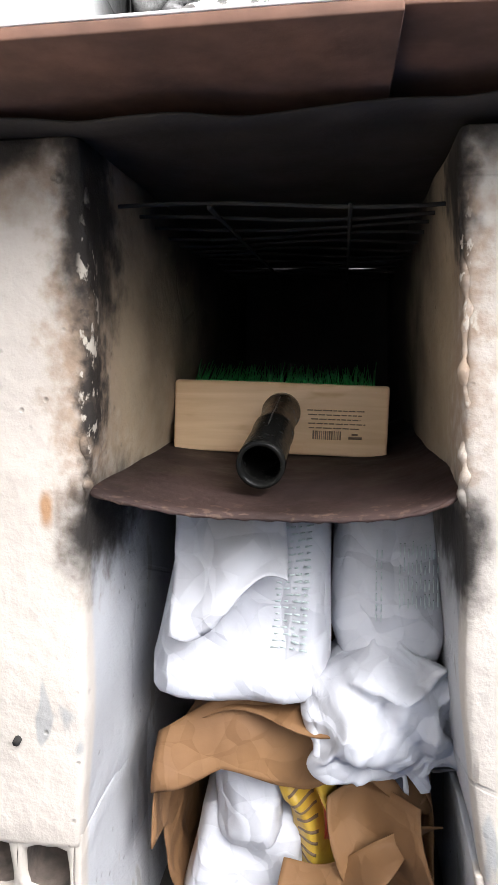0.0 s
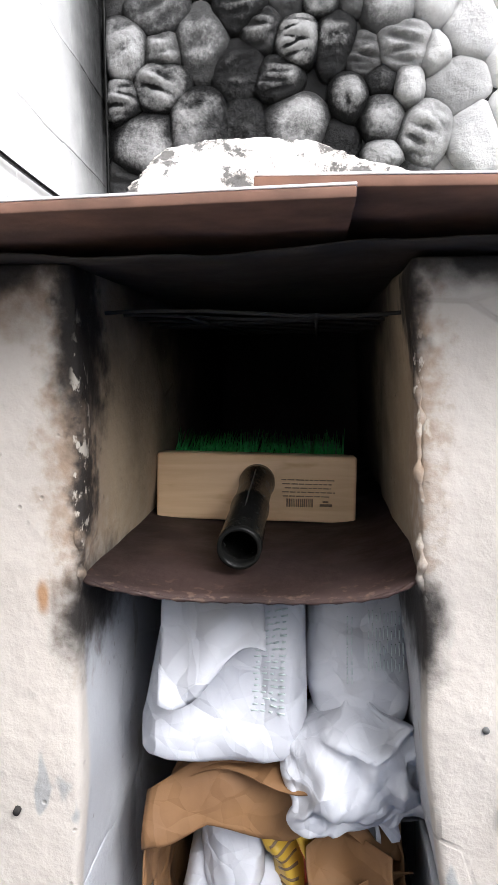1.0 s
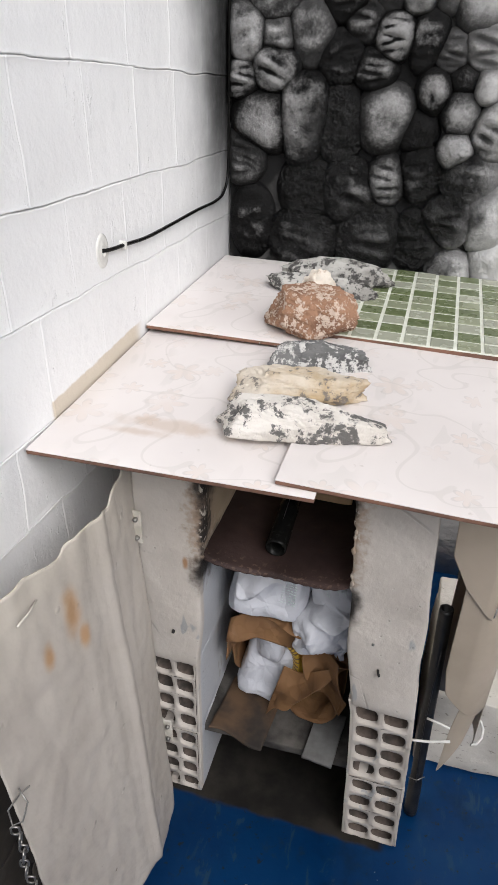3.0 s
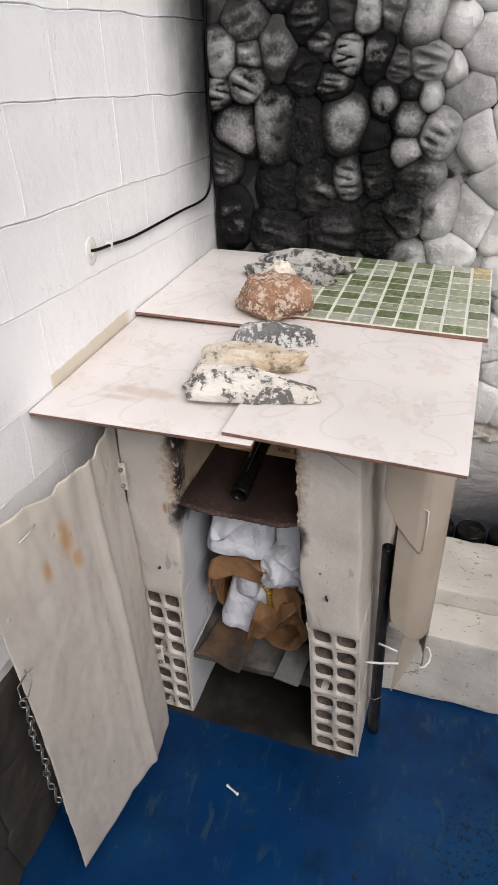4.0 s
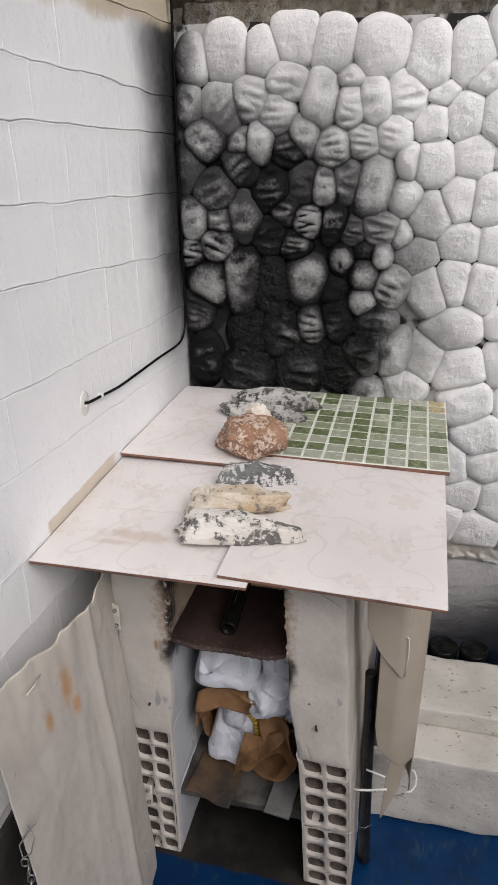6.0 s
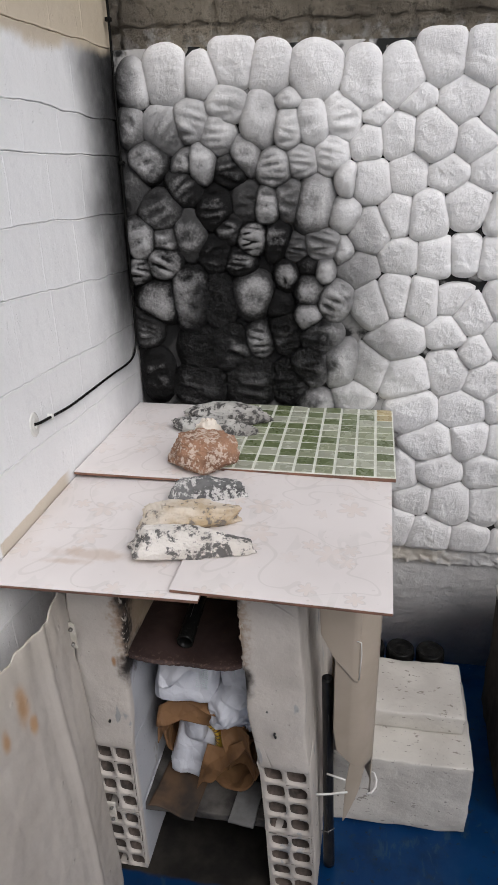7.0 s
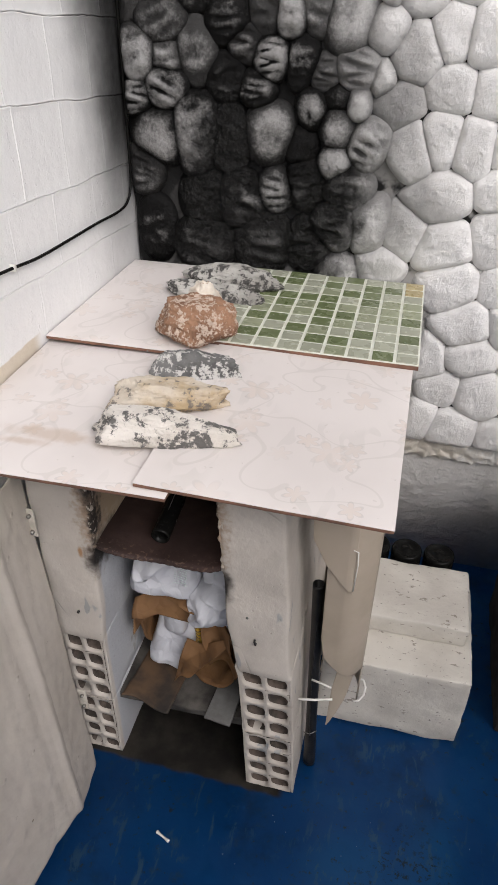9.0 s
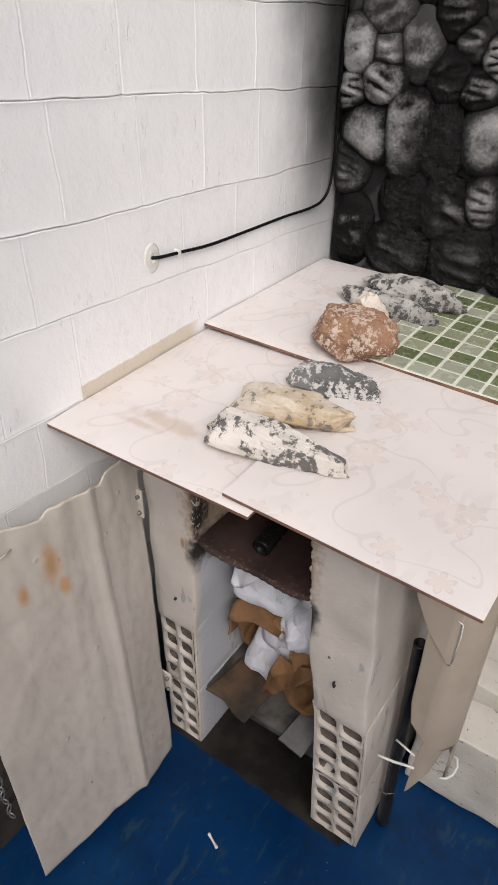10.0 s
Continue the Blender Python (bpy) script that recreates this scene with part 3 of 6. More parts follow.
def tube(bm, pts, rad, sides=10, closed=False, mat=0):
    """A round rod along the points; rad is a number or one per point."""
    pts = [Vector(p) for p in pts]
    rings, n = [], len(pts)
    ref = None
    for i, p in enumerate(pts):
        if closed:
            d = pts[(i + 1) % n] - pts[i - 1]
        else:
            d = pts[min(i + 1, n - 1)] - pts[max(i - 1, 0)]
        d.normalize()
        if ref is None:
            ref = Vector((0, 0, 1)) if abs(d.z) < 0.9 else Vector((1, 0, 0))
        u = (ref - d * ref.dot(d)).normalized()
        ref = u
        v = d.cross(u)
        r = rad[i] if isinstance(rad, (list, tuple)) else rad
        rings.append([bm.verts.new(p + (u * math.cos(2 * math.pi * k / sides) + v * math.sin(2 * math.pi * k / sides)) * r) for k in range(sides)])
    for i in range(n if closed else n - 1):
        a, b = rings[i], rings[(i + 1) % n]
        for k in range(sides):
            f = bm.faces.new((a[k], a[(k + 1) % sides], b[(k + 1) % sides], b[k]))
            f.material_index = mat
    if not closed:
        bm.faces.new(rings[0][::-1]).material_index = mat
        bm.faces.new(rings[-1]).material_index = mat
    return bm


def sheet(bm, fn, nu, nv, thick=0.002, mat=0):
    """A thin sheet with real thickness over fn(u, v) -> point."""
    P = [[Vector(fn(i / nu, j / nv)) for j in range(nv + 1)] for i in range(nu + 1)]
    top, bot = [], []
    for i in range(nu + 1):
        ra, rb = [], []
        for j in range(nv + 1):
            du = P[min(i + 1, nu)][j] - P[max(i - 1, 0)][j]
            dv = P[i][min(j + 1, nv)] - P[i][max(j - 1, 0)]
            nrm = du.cross(dv)
            nrm = nrm.normalized() if nrm.length > 1e-12 else Vector((0, 0, 1))
            ra.append(bm.verts.new(P[i][j] + nrm * thick / 2))
            rb.append(bm.verts.new(P[i][j] - nrm * thick / 2))
        top.append(ra)
        bot.append(rb)
    for i in range(nu):
        for j in range(nv):
            bm.faces.new((top[i][j], top[i + 1][j], top[i + 1][j + 1], top[i][j + 1])).material_index = mat
            bm.faces.new((bot[i][j], bot[i][j + 1], bot[i + 1][j + 1], bot[i + 1][j])).material_index = mat
    for i in range(nu):
        for j in (0, nv):
            bm.faces.new((top[i][j], top[i + 1][j], bot[i + 1][j], bot[i][j])).material_index = mat
    for j in range(nv):
        for i in (0, nu):
            bm.faces.new((top[i][j], top[i][j + 1], bot[i][j + 1], bot[i][j])).material_index = mat
    return bm


# ---- floor and walls ----
YB, YF, XR, TOP = 1.675, -2.6, 3.2, 2.6
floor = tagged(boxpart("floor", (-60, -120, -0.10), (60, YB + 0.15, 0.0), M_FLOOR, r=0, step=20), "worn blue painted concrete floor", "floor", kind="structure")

# side wall of painted blocks: backing with each block proud of it
wall_west = tagged(boxpart("wall_west", (-0.16, YF, 0), (-0.004, YB + 0.15, TOP), M_JOINT, r=0, step=0.4), "white painted block wall with uneven joints", "wall", kind="structure")
wall_north = tagged(boxpart("wall_north", (-0.004, YB, 0), (XR, YB + 0.15, TOP), M_RENDER, r=0, step=0.4), "rough white rendered wall behind the stone cladding", "wall", kind="structure")
# east and south walls stay out of view, added to cut low light
wall_east = tagged(boxpart("wall_east", (2.6, -1.75, 0), (2.75, YB + 0.15, 1.9), M_JOINT, r=0, step=0.5), "unseen white wall added to limit low light from the east", "wall", kind="structure")
wall_south = tagged(boxpart("wall_south", (-0.16, -1.75, 0), (2.75, -1.6, 1.2), M_JOINT, r=0, step=0.5), "unseen low white wall added to limit low light from the south", "wall", kind="structure")


# ---- the built-in barbecue ----
barbecue = thing("barbecue", "whitewashed hollow-brick barbecue with a soot-black fire opening", "barbecue", at=(0.36, 1.2, 0))


def place(ob, parent):
    """Parent in world place."""
    ob.parent = parent
    ob.matrix_parent_inverse = Matrix.Translation(-parent.location)
    return ob


def lean_right(p):
    t = min(max((p.z - 0.36) / 0.2, 0), 1)
    bulge = 0.020 * t * t * (3 - 2 * t) if p.x < 0.58 else 0.004 * t
    return Vector((p.x - 0.048 * p.z - bulge, p.y, p.z))


def straight(p):
    swell = 0.009 * min(max((p.z - 0.69) / 0.05, 0), 1)
    return Vector((p.x + (0.010 * min(max((p.z - 0.4) / 0.15, 0), 1) + swell if p.x > 0.17 else -0.006 * p.z), p.y, p.z))


def pier(name, x0, x1, warp, seed):
    bm = bmesh.new()
    rbox(bm, (x0, 0.80, 0.420), (x1, 1.655, 0.930), r=0.007, step=0.02, amp=0.004, freq=11, seed=seed, warp=warp)
    rbox(bm, (x0 + 0.001, 0.982, 0.0), (x1 - 0.001, 1.65, 0.43), r=0.001, step=0.04, amp=0.002, freq=14, seed=seed + 5, warp=warp)
    return place(part(name, bm, M_PIER), barbecue)


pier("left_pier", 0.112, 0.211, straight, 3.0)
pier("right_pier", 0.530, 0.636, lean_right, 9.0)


def hollow_brick(x0, x1, z0, z1, warp, seed):
    """Clay block whose eight cells open to the front."""
    bm = bmesh.new()
    rnd = random.Random(seed)
    y0, y1, cols, rows, per = 0.803, 0.985, 2, 4, 16
    cw, ch = (x1 - x0) / cols, (z1 - z0) / rows
    for c in range(cols):
        for r in range(rows):
            cx, cz = x0 + (c + 0.5) * cw, z0 + (r + 0.5) * ch
            hw, hh = cw * rnd.uniform(0.415, 0.445), ch * rnd.uniform(0.405, 0.435)
            ox, oz = rnd.uniform(-0.002, 0.002), rnd.uniform(-0.002, 0.002)
            outer, rim, mid, back = [], [], [], []
            for k in range(per):
                a = 2 * math.pi * k / per
                ca, sa = math.cos(a), math.sin(a)
                s = 1 / max(abs(ca), abs(sa))
                e = (abs(ca) ** 4.5 + abs(sa) ** 4.5) ** (-1 / 4.5)
                j = 1 + rnd.uniform(-0.05, 0.05)
                q = Vector((cx + ca * s * cw / 2, y0 + nz((cx + ca, seed, cz + sa), 9) * 0.002, cz + sa * s * ch / 2))
                outer.append(bm.verts.new(warp(q)))
                rim.append(bm.verts.new(warp(Vector((cx + ox + ca * e * hw * j, y0 - 0.001, cz + oz + sa * e * hh * j)))))
                mid.append(bm.verts.new(warp(Vector((cx + ox + ca * e * hw * 0.95, y0 + 0.008, cz + oz + sa * e * hh * 0.95)))))
                back.append(bm.verts.new(warp(Vector((cx + ox + ca * e * hw * 0.9, y0 + 0.13, cz + oz + sa * e * hh * 0.9)))))
            # material 1 carries the painted shade inside each cell
            for k in range(per):
                n = (k + 1) % per
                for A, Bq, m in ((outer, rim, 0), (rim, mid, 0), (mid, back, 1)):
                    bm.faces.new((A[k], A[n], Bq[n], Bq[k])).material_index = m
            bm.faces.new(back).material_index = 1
    for lo, hi in (((x0 - 0.006, y0 + 0.001, z0 - 0.002), (x0 + 0.0005, y1, z1 + 0.004)), ((x1 - 0.0005, y0 + 0.001, z0 - 0.002), (x1 + 0.006, y1, z1 + 0.004)),
                   ((x0, y0 + 0.003, z1 - 0.004), (x1, y1, z1)), ((x0, y0 + 0.003, z0), (x1, y1, z0 + 0.004))):
        rbox(bm, lo, hi, r=0.002, step=0.03, amp=0.0016, freq=30, seed=seed, warp=warp)
    return place(part("hollow_brick", bm, [M_PIER, M_CLAY_SHADED]), barbecue)


for zz0, zz1, sd in ((0.004, 0.207, 1), (0.215, 0.428, 2)):
    hollow_brick(0.122, 0.205, zz0, zz1, straight, sd)
    hollow_brick(0.530, 0.632, zz0, zz1, lean_right, sd + 10)
for nm, x0, x1, wp in (("mortar_joint", 0.124, 0.203, straight), ("mortar_joint", 0.534, 0.628, lean_right)):
    place(boxpart(nm, (x0, 0.806, 0.204), (x1, 0.97, 0.218), M_PIER, r=0.003, step=0.015, amp=0.003, freq=40, warp=wp), barbecue)

place(boxpart("back_wall", (0.20, 1.56, 0.0), (0.54, 1.668, 0.921), M_CHAR, r=0.004, step=0.05, amp=0.006, freq=16), barbecue)
place(boxpart("shelf", (0.20, 0.835, 0.178), (0.53, 1.57, 0.203), M_CEMENT, r=0.004, step=0.03, amp=0.004, freq=20, seed=4), barbecue)
# ragged plaster arrises, broken by heat
def arris(name, pts, seed, r0=0.0024):
    fine, rad = [], []
    for i in range(len(pts) - 1):
        a, b = Vector(pts[i]), Vector(pts[i + 1])
        for j in range(26):
            p = a.lerp(b, j / 26)
            p += Vector((nz(p, 60, seed), nz(p, 60, seed + 5), 0)) * 0.005
            fine.append(p)
            rad.append(max(0.0012, r0 + 0.0026 * nz(p, 70, seed + 2) + 0.0022 * nz(p, 190, seed)))
    place(part(name, tube(bmesh.new(), fine, rad, 9), M_PIER), barbecue)


arris("plaster_arris", [(0.217, 0.806, 0.665), (0.224, 0.805, 0.72), (0.226, 0.805, 0.79), (0.226, 0.806, 0.86), (0.225, 0.807, 0.91)], 3)
arris("plaster_arris", [(0.479, 0.806, 0.675), (0.477, 0.805, 0.71), (0.474, 0.803, 0.78), (0.468, 0.804, 0.86), (0.466, 0.806, 0.91)], 8)


def ash_tray():
    def fn(u, v):
        x = 0.209 + 0.276 * u
        front = 0.812 + 0.008 * (abs(u - 0.5) * 2) ** 18 - 0.004 * math.sin(u * 9)
        y = front + (1.50 - front) * v
        z = 0.686 + 0.013 * (abs(u - 0.47) * 2) ** 7 + 0.004 * math.sin(u * 7 + 1) * (1 - v) - 0.005 * max(0, 1 - v * 9) * (1 - (abs(u - 0.5) * 2) ** 4) + 0.002 * nz((x, y, 0), 14)
        return (x, y, z)
    ob = thing("ash_tray", "bent brown rusty iron sheet forming the firebox floor", "metal tray", at=(0.35, 1.15, 0.68))
    place(part("sheet", sheet(bmesh.new(), fn, 44, 50, 0.003), M_SHEET), ob)
    place(part("front_lip", tube(bmesh.new(), [fn(i / 60, 0.0) for i in range(61)], [0.0018 + 0.0007 * math.sin(i * 1.7) for i in range(61)], 6), M_SHEET), ob)
    # turned-up corner beside the left jamb
    place(part("corner_curl", sheet(bmesh.new(), lambda u, v: (0.2095 + 0.010 * u - 0.006 * v, 0.836 - 0.012 * u + 0.03 * v * 0.2, 0.697 + 0.016 * v * (1 - u * 0.6) - 0.004 * u), 8, 8, 0.002), M_SHEET), ob)


ash_tray()


def lid_sheet():
    def fn(u, v):
        x = 0.09 + 0.55 * u
        y = 0.772 + 0.008 * math.sin(u * 13) + 0.005 * math.sin(u * 31) + 0.80 * v
        z = 0.923 + (0.005 + 0.006 * u) * (1 - v) ** 3 + 0.004 * math.sin(u * 11 + 0.5) * (1 - v) + 0.002 * nz((x, y, 0), 22)
        return (x, y, z)
    ob = thing("lid_sheet", "warped soot-black metal sheet under the tile lid", "metal sheet", at=(0.36, 1.2, 0.92))
    place(part("sheet", sheet(bmesh.new(), fn, 60, 24, 0.002), M_SOOTMETAL), ob)


lid_sheet()


def grill_rack():
    ob = thing("grill_rack", "sooty wire grill rack under the lid", "grill", at=(0.345, 1.1, 0.885))
    for k in range(13):
        y = 0.87 + 0.05 * k
        bm = tube(bmesh.new(), [(0.205 + 0.28 * i / 8, y + 0.004 * math.sin(i + k), 0.896 + 0.003 * math.sin(i * 0.8 + k)) for i in range(9)], 0.0016, 6)
        place(part("bar", bm, M_CHAR), ob)
    for x in (0.30, 0.40):
        place(part("cross_bar", tube(bmesh.new(), [(x, 0.86 + 0.1 * i, 0.893) for i in range(8)], 0.0019, 6), M_CHAR), ob)


grill_rack()


def foil_scrap():
    ob = thing("foil_scrap", "small crumpled aluminium foil scrap lying in the firebox", "foil", at=(0.40, 1.33, 0.695))
    def fn(u, v):
        g, h = u * 2 * math.pi, (v - 0.5) * math.pi
        r = 0.030 * (1 + 0.35 * nz((math.cos(g) * 2, math.sin(g) * 2, h * 2), 1.1, 4) + 0.16 * nz((math.cos(g) * 4, math.sin(g) * 4, h * 4), 1.3, 9))
        return (0.405 + 1.1 * r * math.cos(g) * math.cos(h), 1.33 + r * math.sin(g) * math.cos(h), 0.712 + 0.8 * r * math.sin(h))
    place(part("crumpled_foil", sheet(bmesh.new(), fn, 26, 16, 0.0006), M_STEEL, flat=True), ob)
    place(part("loose_strip", sheet(bmesh.new(), lambda u, v: (0.36 + 0.05 * u, 1.30 + 0.014 * v + 0.006 * math.sin(u * 9), 0.694 + 0.012 * math.sin(u * 5) ** 2 + 0.004 * v), 18, 4, 0.0006), M_STEEL, flat=True), ob)


foil_scrap()


# ---- lid of loose tiles ----
def slab_tile(name, label, lo, hi, tilt_y, tilt_x, material=None, thick=0.008):
    """Ceramic slab; lo and hi are plan corners at the mean height of its top."""
    cx, cy, cz = (lo[0] + hi[0]) / 2, (lo[1] + hi[1]) / 2, lo[2]
    ob = thing(name, label, "tile", "loose tiles of the lid", at=(cx, cy, cz))
    ob.matrix_basis = pose(cx, cy, cz, tilt_x, tilt_y, 0)
    hx, hy = (hi[0] - lo[0]) / 2, (hi[1] - lo[1]) / 2
    part("clay_body", rbox(bmesh.new(), (-hx, -hy, -thick), (hx, hy, -0.0016), r=0.0012, step=0.06, amp=0.0006, freq=40), M_TERRA, ob, "fired terracotta body")
    part("glaze", rbox(bmesh.new(), (-hx - 0.0004, -hy - 0.0004, -0.0018), (hx + 0.0004, hy + 0.0004, 0), r=0.0008, step=0.06, amp=0.0004, freq=40), M_CERAMIC, ob)
    return ob


tileA = slab_tile("ceramic_tile", "pale floral ceramic tile with a terracotta edge, stained brown", (0.004, 0.691, 0.9455), (0.421, 1.150, 0), -1.1, -0.75)
tileB = slab_tile("ceramic_tile", "pale floral ceramic tile overlapping its neighbour", (0.366, 0.704, 0.9547), (0.760, 1.215, 0), 1.1, -0.68)
tileC = slab_tile("ceramic_tile", "pale floral ceramic tile against the wall corner", (0.004, 1.126, 0.946), (0.40, 1.630, 0), 0.0, -2.2)


def mosaic():
    x0, x1, y0, y1, z, th = 0.335, 0.768, 1.183, 1.632, 0.954, 0.010
    cx, cy = (x0 + x1) / 2, (y0 + y1) / 2
    ob = thing("mosaic_tile", "ceramic slab with green mosaic squares and pale grout", "tile", "loose tiles of the lid")
    ob.matrix_basis = pose(cx, cy, z, -2.0, 0.4, 0.6)
    hx, hy = (x1 - x0) / 2, (y1 - y0) / 2
    part("slab", rbox(bmesh.new(), (-hx, -hy, -0.003), (hx, hy, -0.0006), r=0.001, step=0.08), M_GROUT, ob, "pale grout field")
    part("clay_back", rbox(bmesh.new(), (-hx + 0.0005, -hy + 0.0005, -th - 0.002), (hx - 0.0005, hy - 0.0005, -0.0026), r=0.001, step=0.08), M_TERRA, ob, "terracotta back")
    nx, ny = 9, 10
    px, py = 2 * hx / nx, 2 * hy / ny
    me = None
    rnd = random.Random(5)
    meshes = []
    for m in M_GREENS + [M_YELLOWED]:
        bm = rbox(bmesh.new(), (-px / 2 + 0.0034, -py / 2 + 0.003, -0.002), (px / 2 - 0.0034, py / 2 - 0.003, 0.0009), r=0.0011, step=1)
        q = bpy.data.meshes.new("tessera")
        bmesh.ops.recalc_face_normals(bm, faces=bm.faces)
        bm.to_mesh(q)
        bm.free()
        q.materials.append(m)
        meshes.append(q)
    for i in range(nx):
        for j in range(ny):
            k = rnd.choices((0, 1, 2), (0.33, 0.35, 0.32))[0]
            if i == nx - 1 and j > ny - 3:
                k = 3
            t = new("tessera", meshes[k])
            t.parent = ob
            t.location = (-hx + (i + 0.5) * px, -hy + (j + 0.5) * py, 0)


mosaic()


# ---- rocks weighing down the lid ----
def chipped(p, f, seed):
    """Flat chips that meet in sharp edges."""
    q = Vector(p) * f
    a, b = noise.voronoi(q + Vector((seed, 2.0, -seed)))[0][0], noise.voronoi(q + Vector((7.0, seed * 2, seed)))[0][0]
    return b * b - a * a


def facet_rock(name, label, at, size, mat, seed, turn=0.0, planes=13, sub=6, rough=0.07, faces=(), group="rocks on the lid"):
    """A broken rock: flat breaks (given, or at random) that meet in worn edges."""
    rnd = random.Random(seed)
    cuts = [(Vector(f[:3]).normalized(), f[3]) for f in faces]
    for _ in range(0 if faces else planes):
        v = Vector((rnd.gauss(0, 1), rnd.gauss(0, 1), rnd.gauss(0, 0.9))).normalized()
        cuts.append((v, rnd.uniform(0.68, 0.98)))
    cuts.append((Vector((0, 0, -1)), 0.62))
    bm = bmesh.new()
    bmesh.ops.create_icosphere(bm, subdivisions=sub, radius=1)
    for v in bm.verts:
        d = v.co.normalized()
        s = sum((max(d.dot(n), 0.02) / h) ** 26 for n, h in cuts) ** (-1 / 26)
        s = min(s, 1.55 if faces else 1.15) * (1 + rough * nz(d, 2.6, seed) + rough * 0.6 * nz(d, 7, seed) + rough * 0.5 * nz(d, 15, seed) + rough * 0.3 * nz(d, 34, seed) + rough * 0.9 * chipped(d, 2.6, seed) + rough * 0.4 * chipped(d, 6.0, seed))
        v.co = Vector((d.x * s * size[0] / 2, d.y * s * size[1] / 2, d.z * s * size[2] / 2))
    lowz = min(v.co.z for v in bm.verts)
    for v in bm.verts:
        v.co.z -= lowz
    ob = part(name, bm, mat)
    ob.matrix_basis = pose(*at, 0, 0, turn)
    return tagged(ob, label, "rock", group)


facet_rock("rock", "white rock with grey flaking patches and a pointed end", (0.370, 0.824, 0.9575), (0.190, 0.080, 0.084), M_R_WHITE, 21, 8,
           faces=((-1, -0.1, 0.35, 0.92), (-0.25, -0.75, 0.65, 0.60), (0.46, 0, 0.88, 0.54), (-0.2, 0.1, 0.97, 0.66), (0.15, 0.9, 0.4, 0.75), (0.30, -0.82, 0.1, 0.60), (0.28, 0.85, 0.1, 0.62), (0, -1, -0.25, 0.85), (1, 0, 0.1, 1.25)))
facet_rock("rock", "cream rock with ochre and blue-grey stains", (0.348, 0.927, 0.9560), (0.190, 0.092, 0.074), M_R_CREAM, 27, 9,
           faces=((-0.8, -0.2, 0.5, 0.80), (0.1, -0.85, 0.5, 0.66), (0.1, 0.15, 1, 0.62), (0.8, -0.6, -0.1, 0.82), (0.7, 0.7, 0.2, 0.85), (-0.2, 0.95, 0.3, 0.8), (0.3, -0.7, -0.6, 0.75), (-1, 0.2, -0.1, 1.05)))
facet_rock("rock", "small dark grey rock with white lichen-like flecks", (0.352, 1.062, 0.9535), (0.150, 0.060, 0.062), M_R_GREY, 35, 4,
           faces=((-1, 0.1, 0.2, 0.92), (-0.1, -0.8, 0.55, 0.70), (0.25, 0.1, 0.95, 0.66), (-0.4, 0.2, 0.9, 0.72), (0.6, -0.7, 0.2, 0.86), (0.1, 0.9, 0.4, 0.75), (1, 0.2, 0.2, 1.05)))
facet_rock("rock", "large red-brown rock with pale mineral crust", (0.318, 1.205, 0.951), (0.176, 0.142, 0.118), M_R_RED, 64, 8,
           faces=((0.08, 0.05, 1, 0.72), (-0.12, -0.85, 0.42, 0.74), (-0.95, -0.25, 0.25, 0.84), (0.85, -0.45, 0.35, 0.80), (0.3, 0.9, 0.3, 0.85), (0.55, -0.5, -0.7, 0.78), (-0.5, -0.55, -0.65, 0.86), (-0.6, 0.75, 0.3, 0.85), (0.5, 0.1, 0.85, 0.80), (1, 0.1, 0, 0.86)))
facet_rock("rock", "milky cream quartz lump beside the red rock", (0.312, 1.278, 0.943), (0.085, 0.075, 0.118), M_R_QUARTZ, 33, 30)
facet_rock("rock", "flat grey schist rock with white streaks", (0.285, 1.42, 0.945), (0.215, 0.074, 0.046), M_R_SCHIST, 45, -9, planes=9)
facet_rock("rock", "flat grey schist rock leaning on another", (0.318, 1.50, 0.943), (0.245, 0.085, 0.060), M_R_SCHIST, 52, -2, planes=9)


def crumbs():
    """Flakes that fell off the rocks."""
    rnd = random.Random(8)
    bm = bmesh.new()
    for cx, cy, sx, sy, z, n in ((0.455, 0.935, 0.022, 0.020, 0.9535, 34), (0.41, 0.865, 0.05, 0.012, 0.9560, 16), (0.31, 1.125, 0.05, 0.008, 0.9505, 18)):
        for _ in range(n):
            r = rnd.uniform(0.0006, 0.0022)
            m = pose(rnd.gauss(cx, sx * 0.6), rnd.gauss(cy, sy * 0.6), z, rnd.uniform(0, 90), rnd.uniform(0, 90), rnd.uniform(0, 90))
            bmesh.ops.create_icosphere(bm, subdivisions=1, radius=r, matrix=m)
    tagged(part("rock_crumbs", bm, M_R_GREY, flat=True), "small dark flakes fallen from the rocks", "crumbs", kind="stuff")


crumbs()


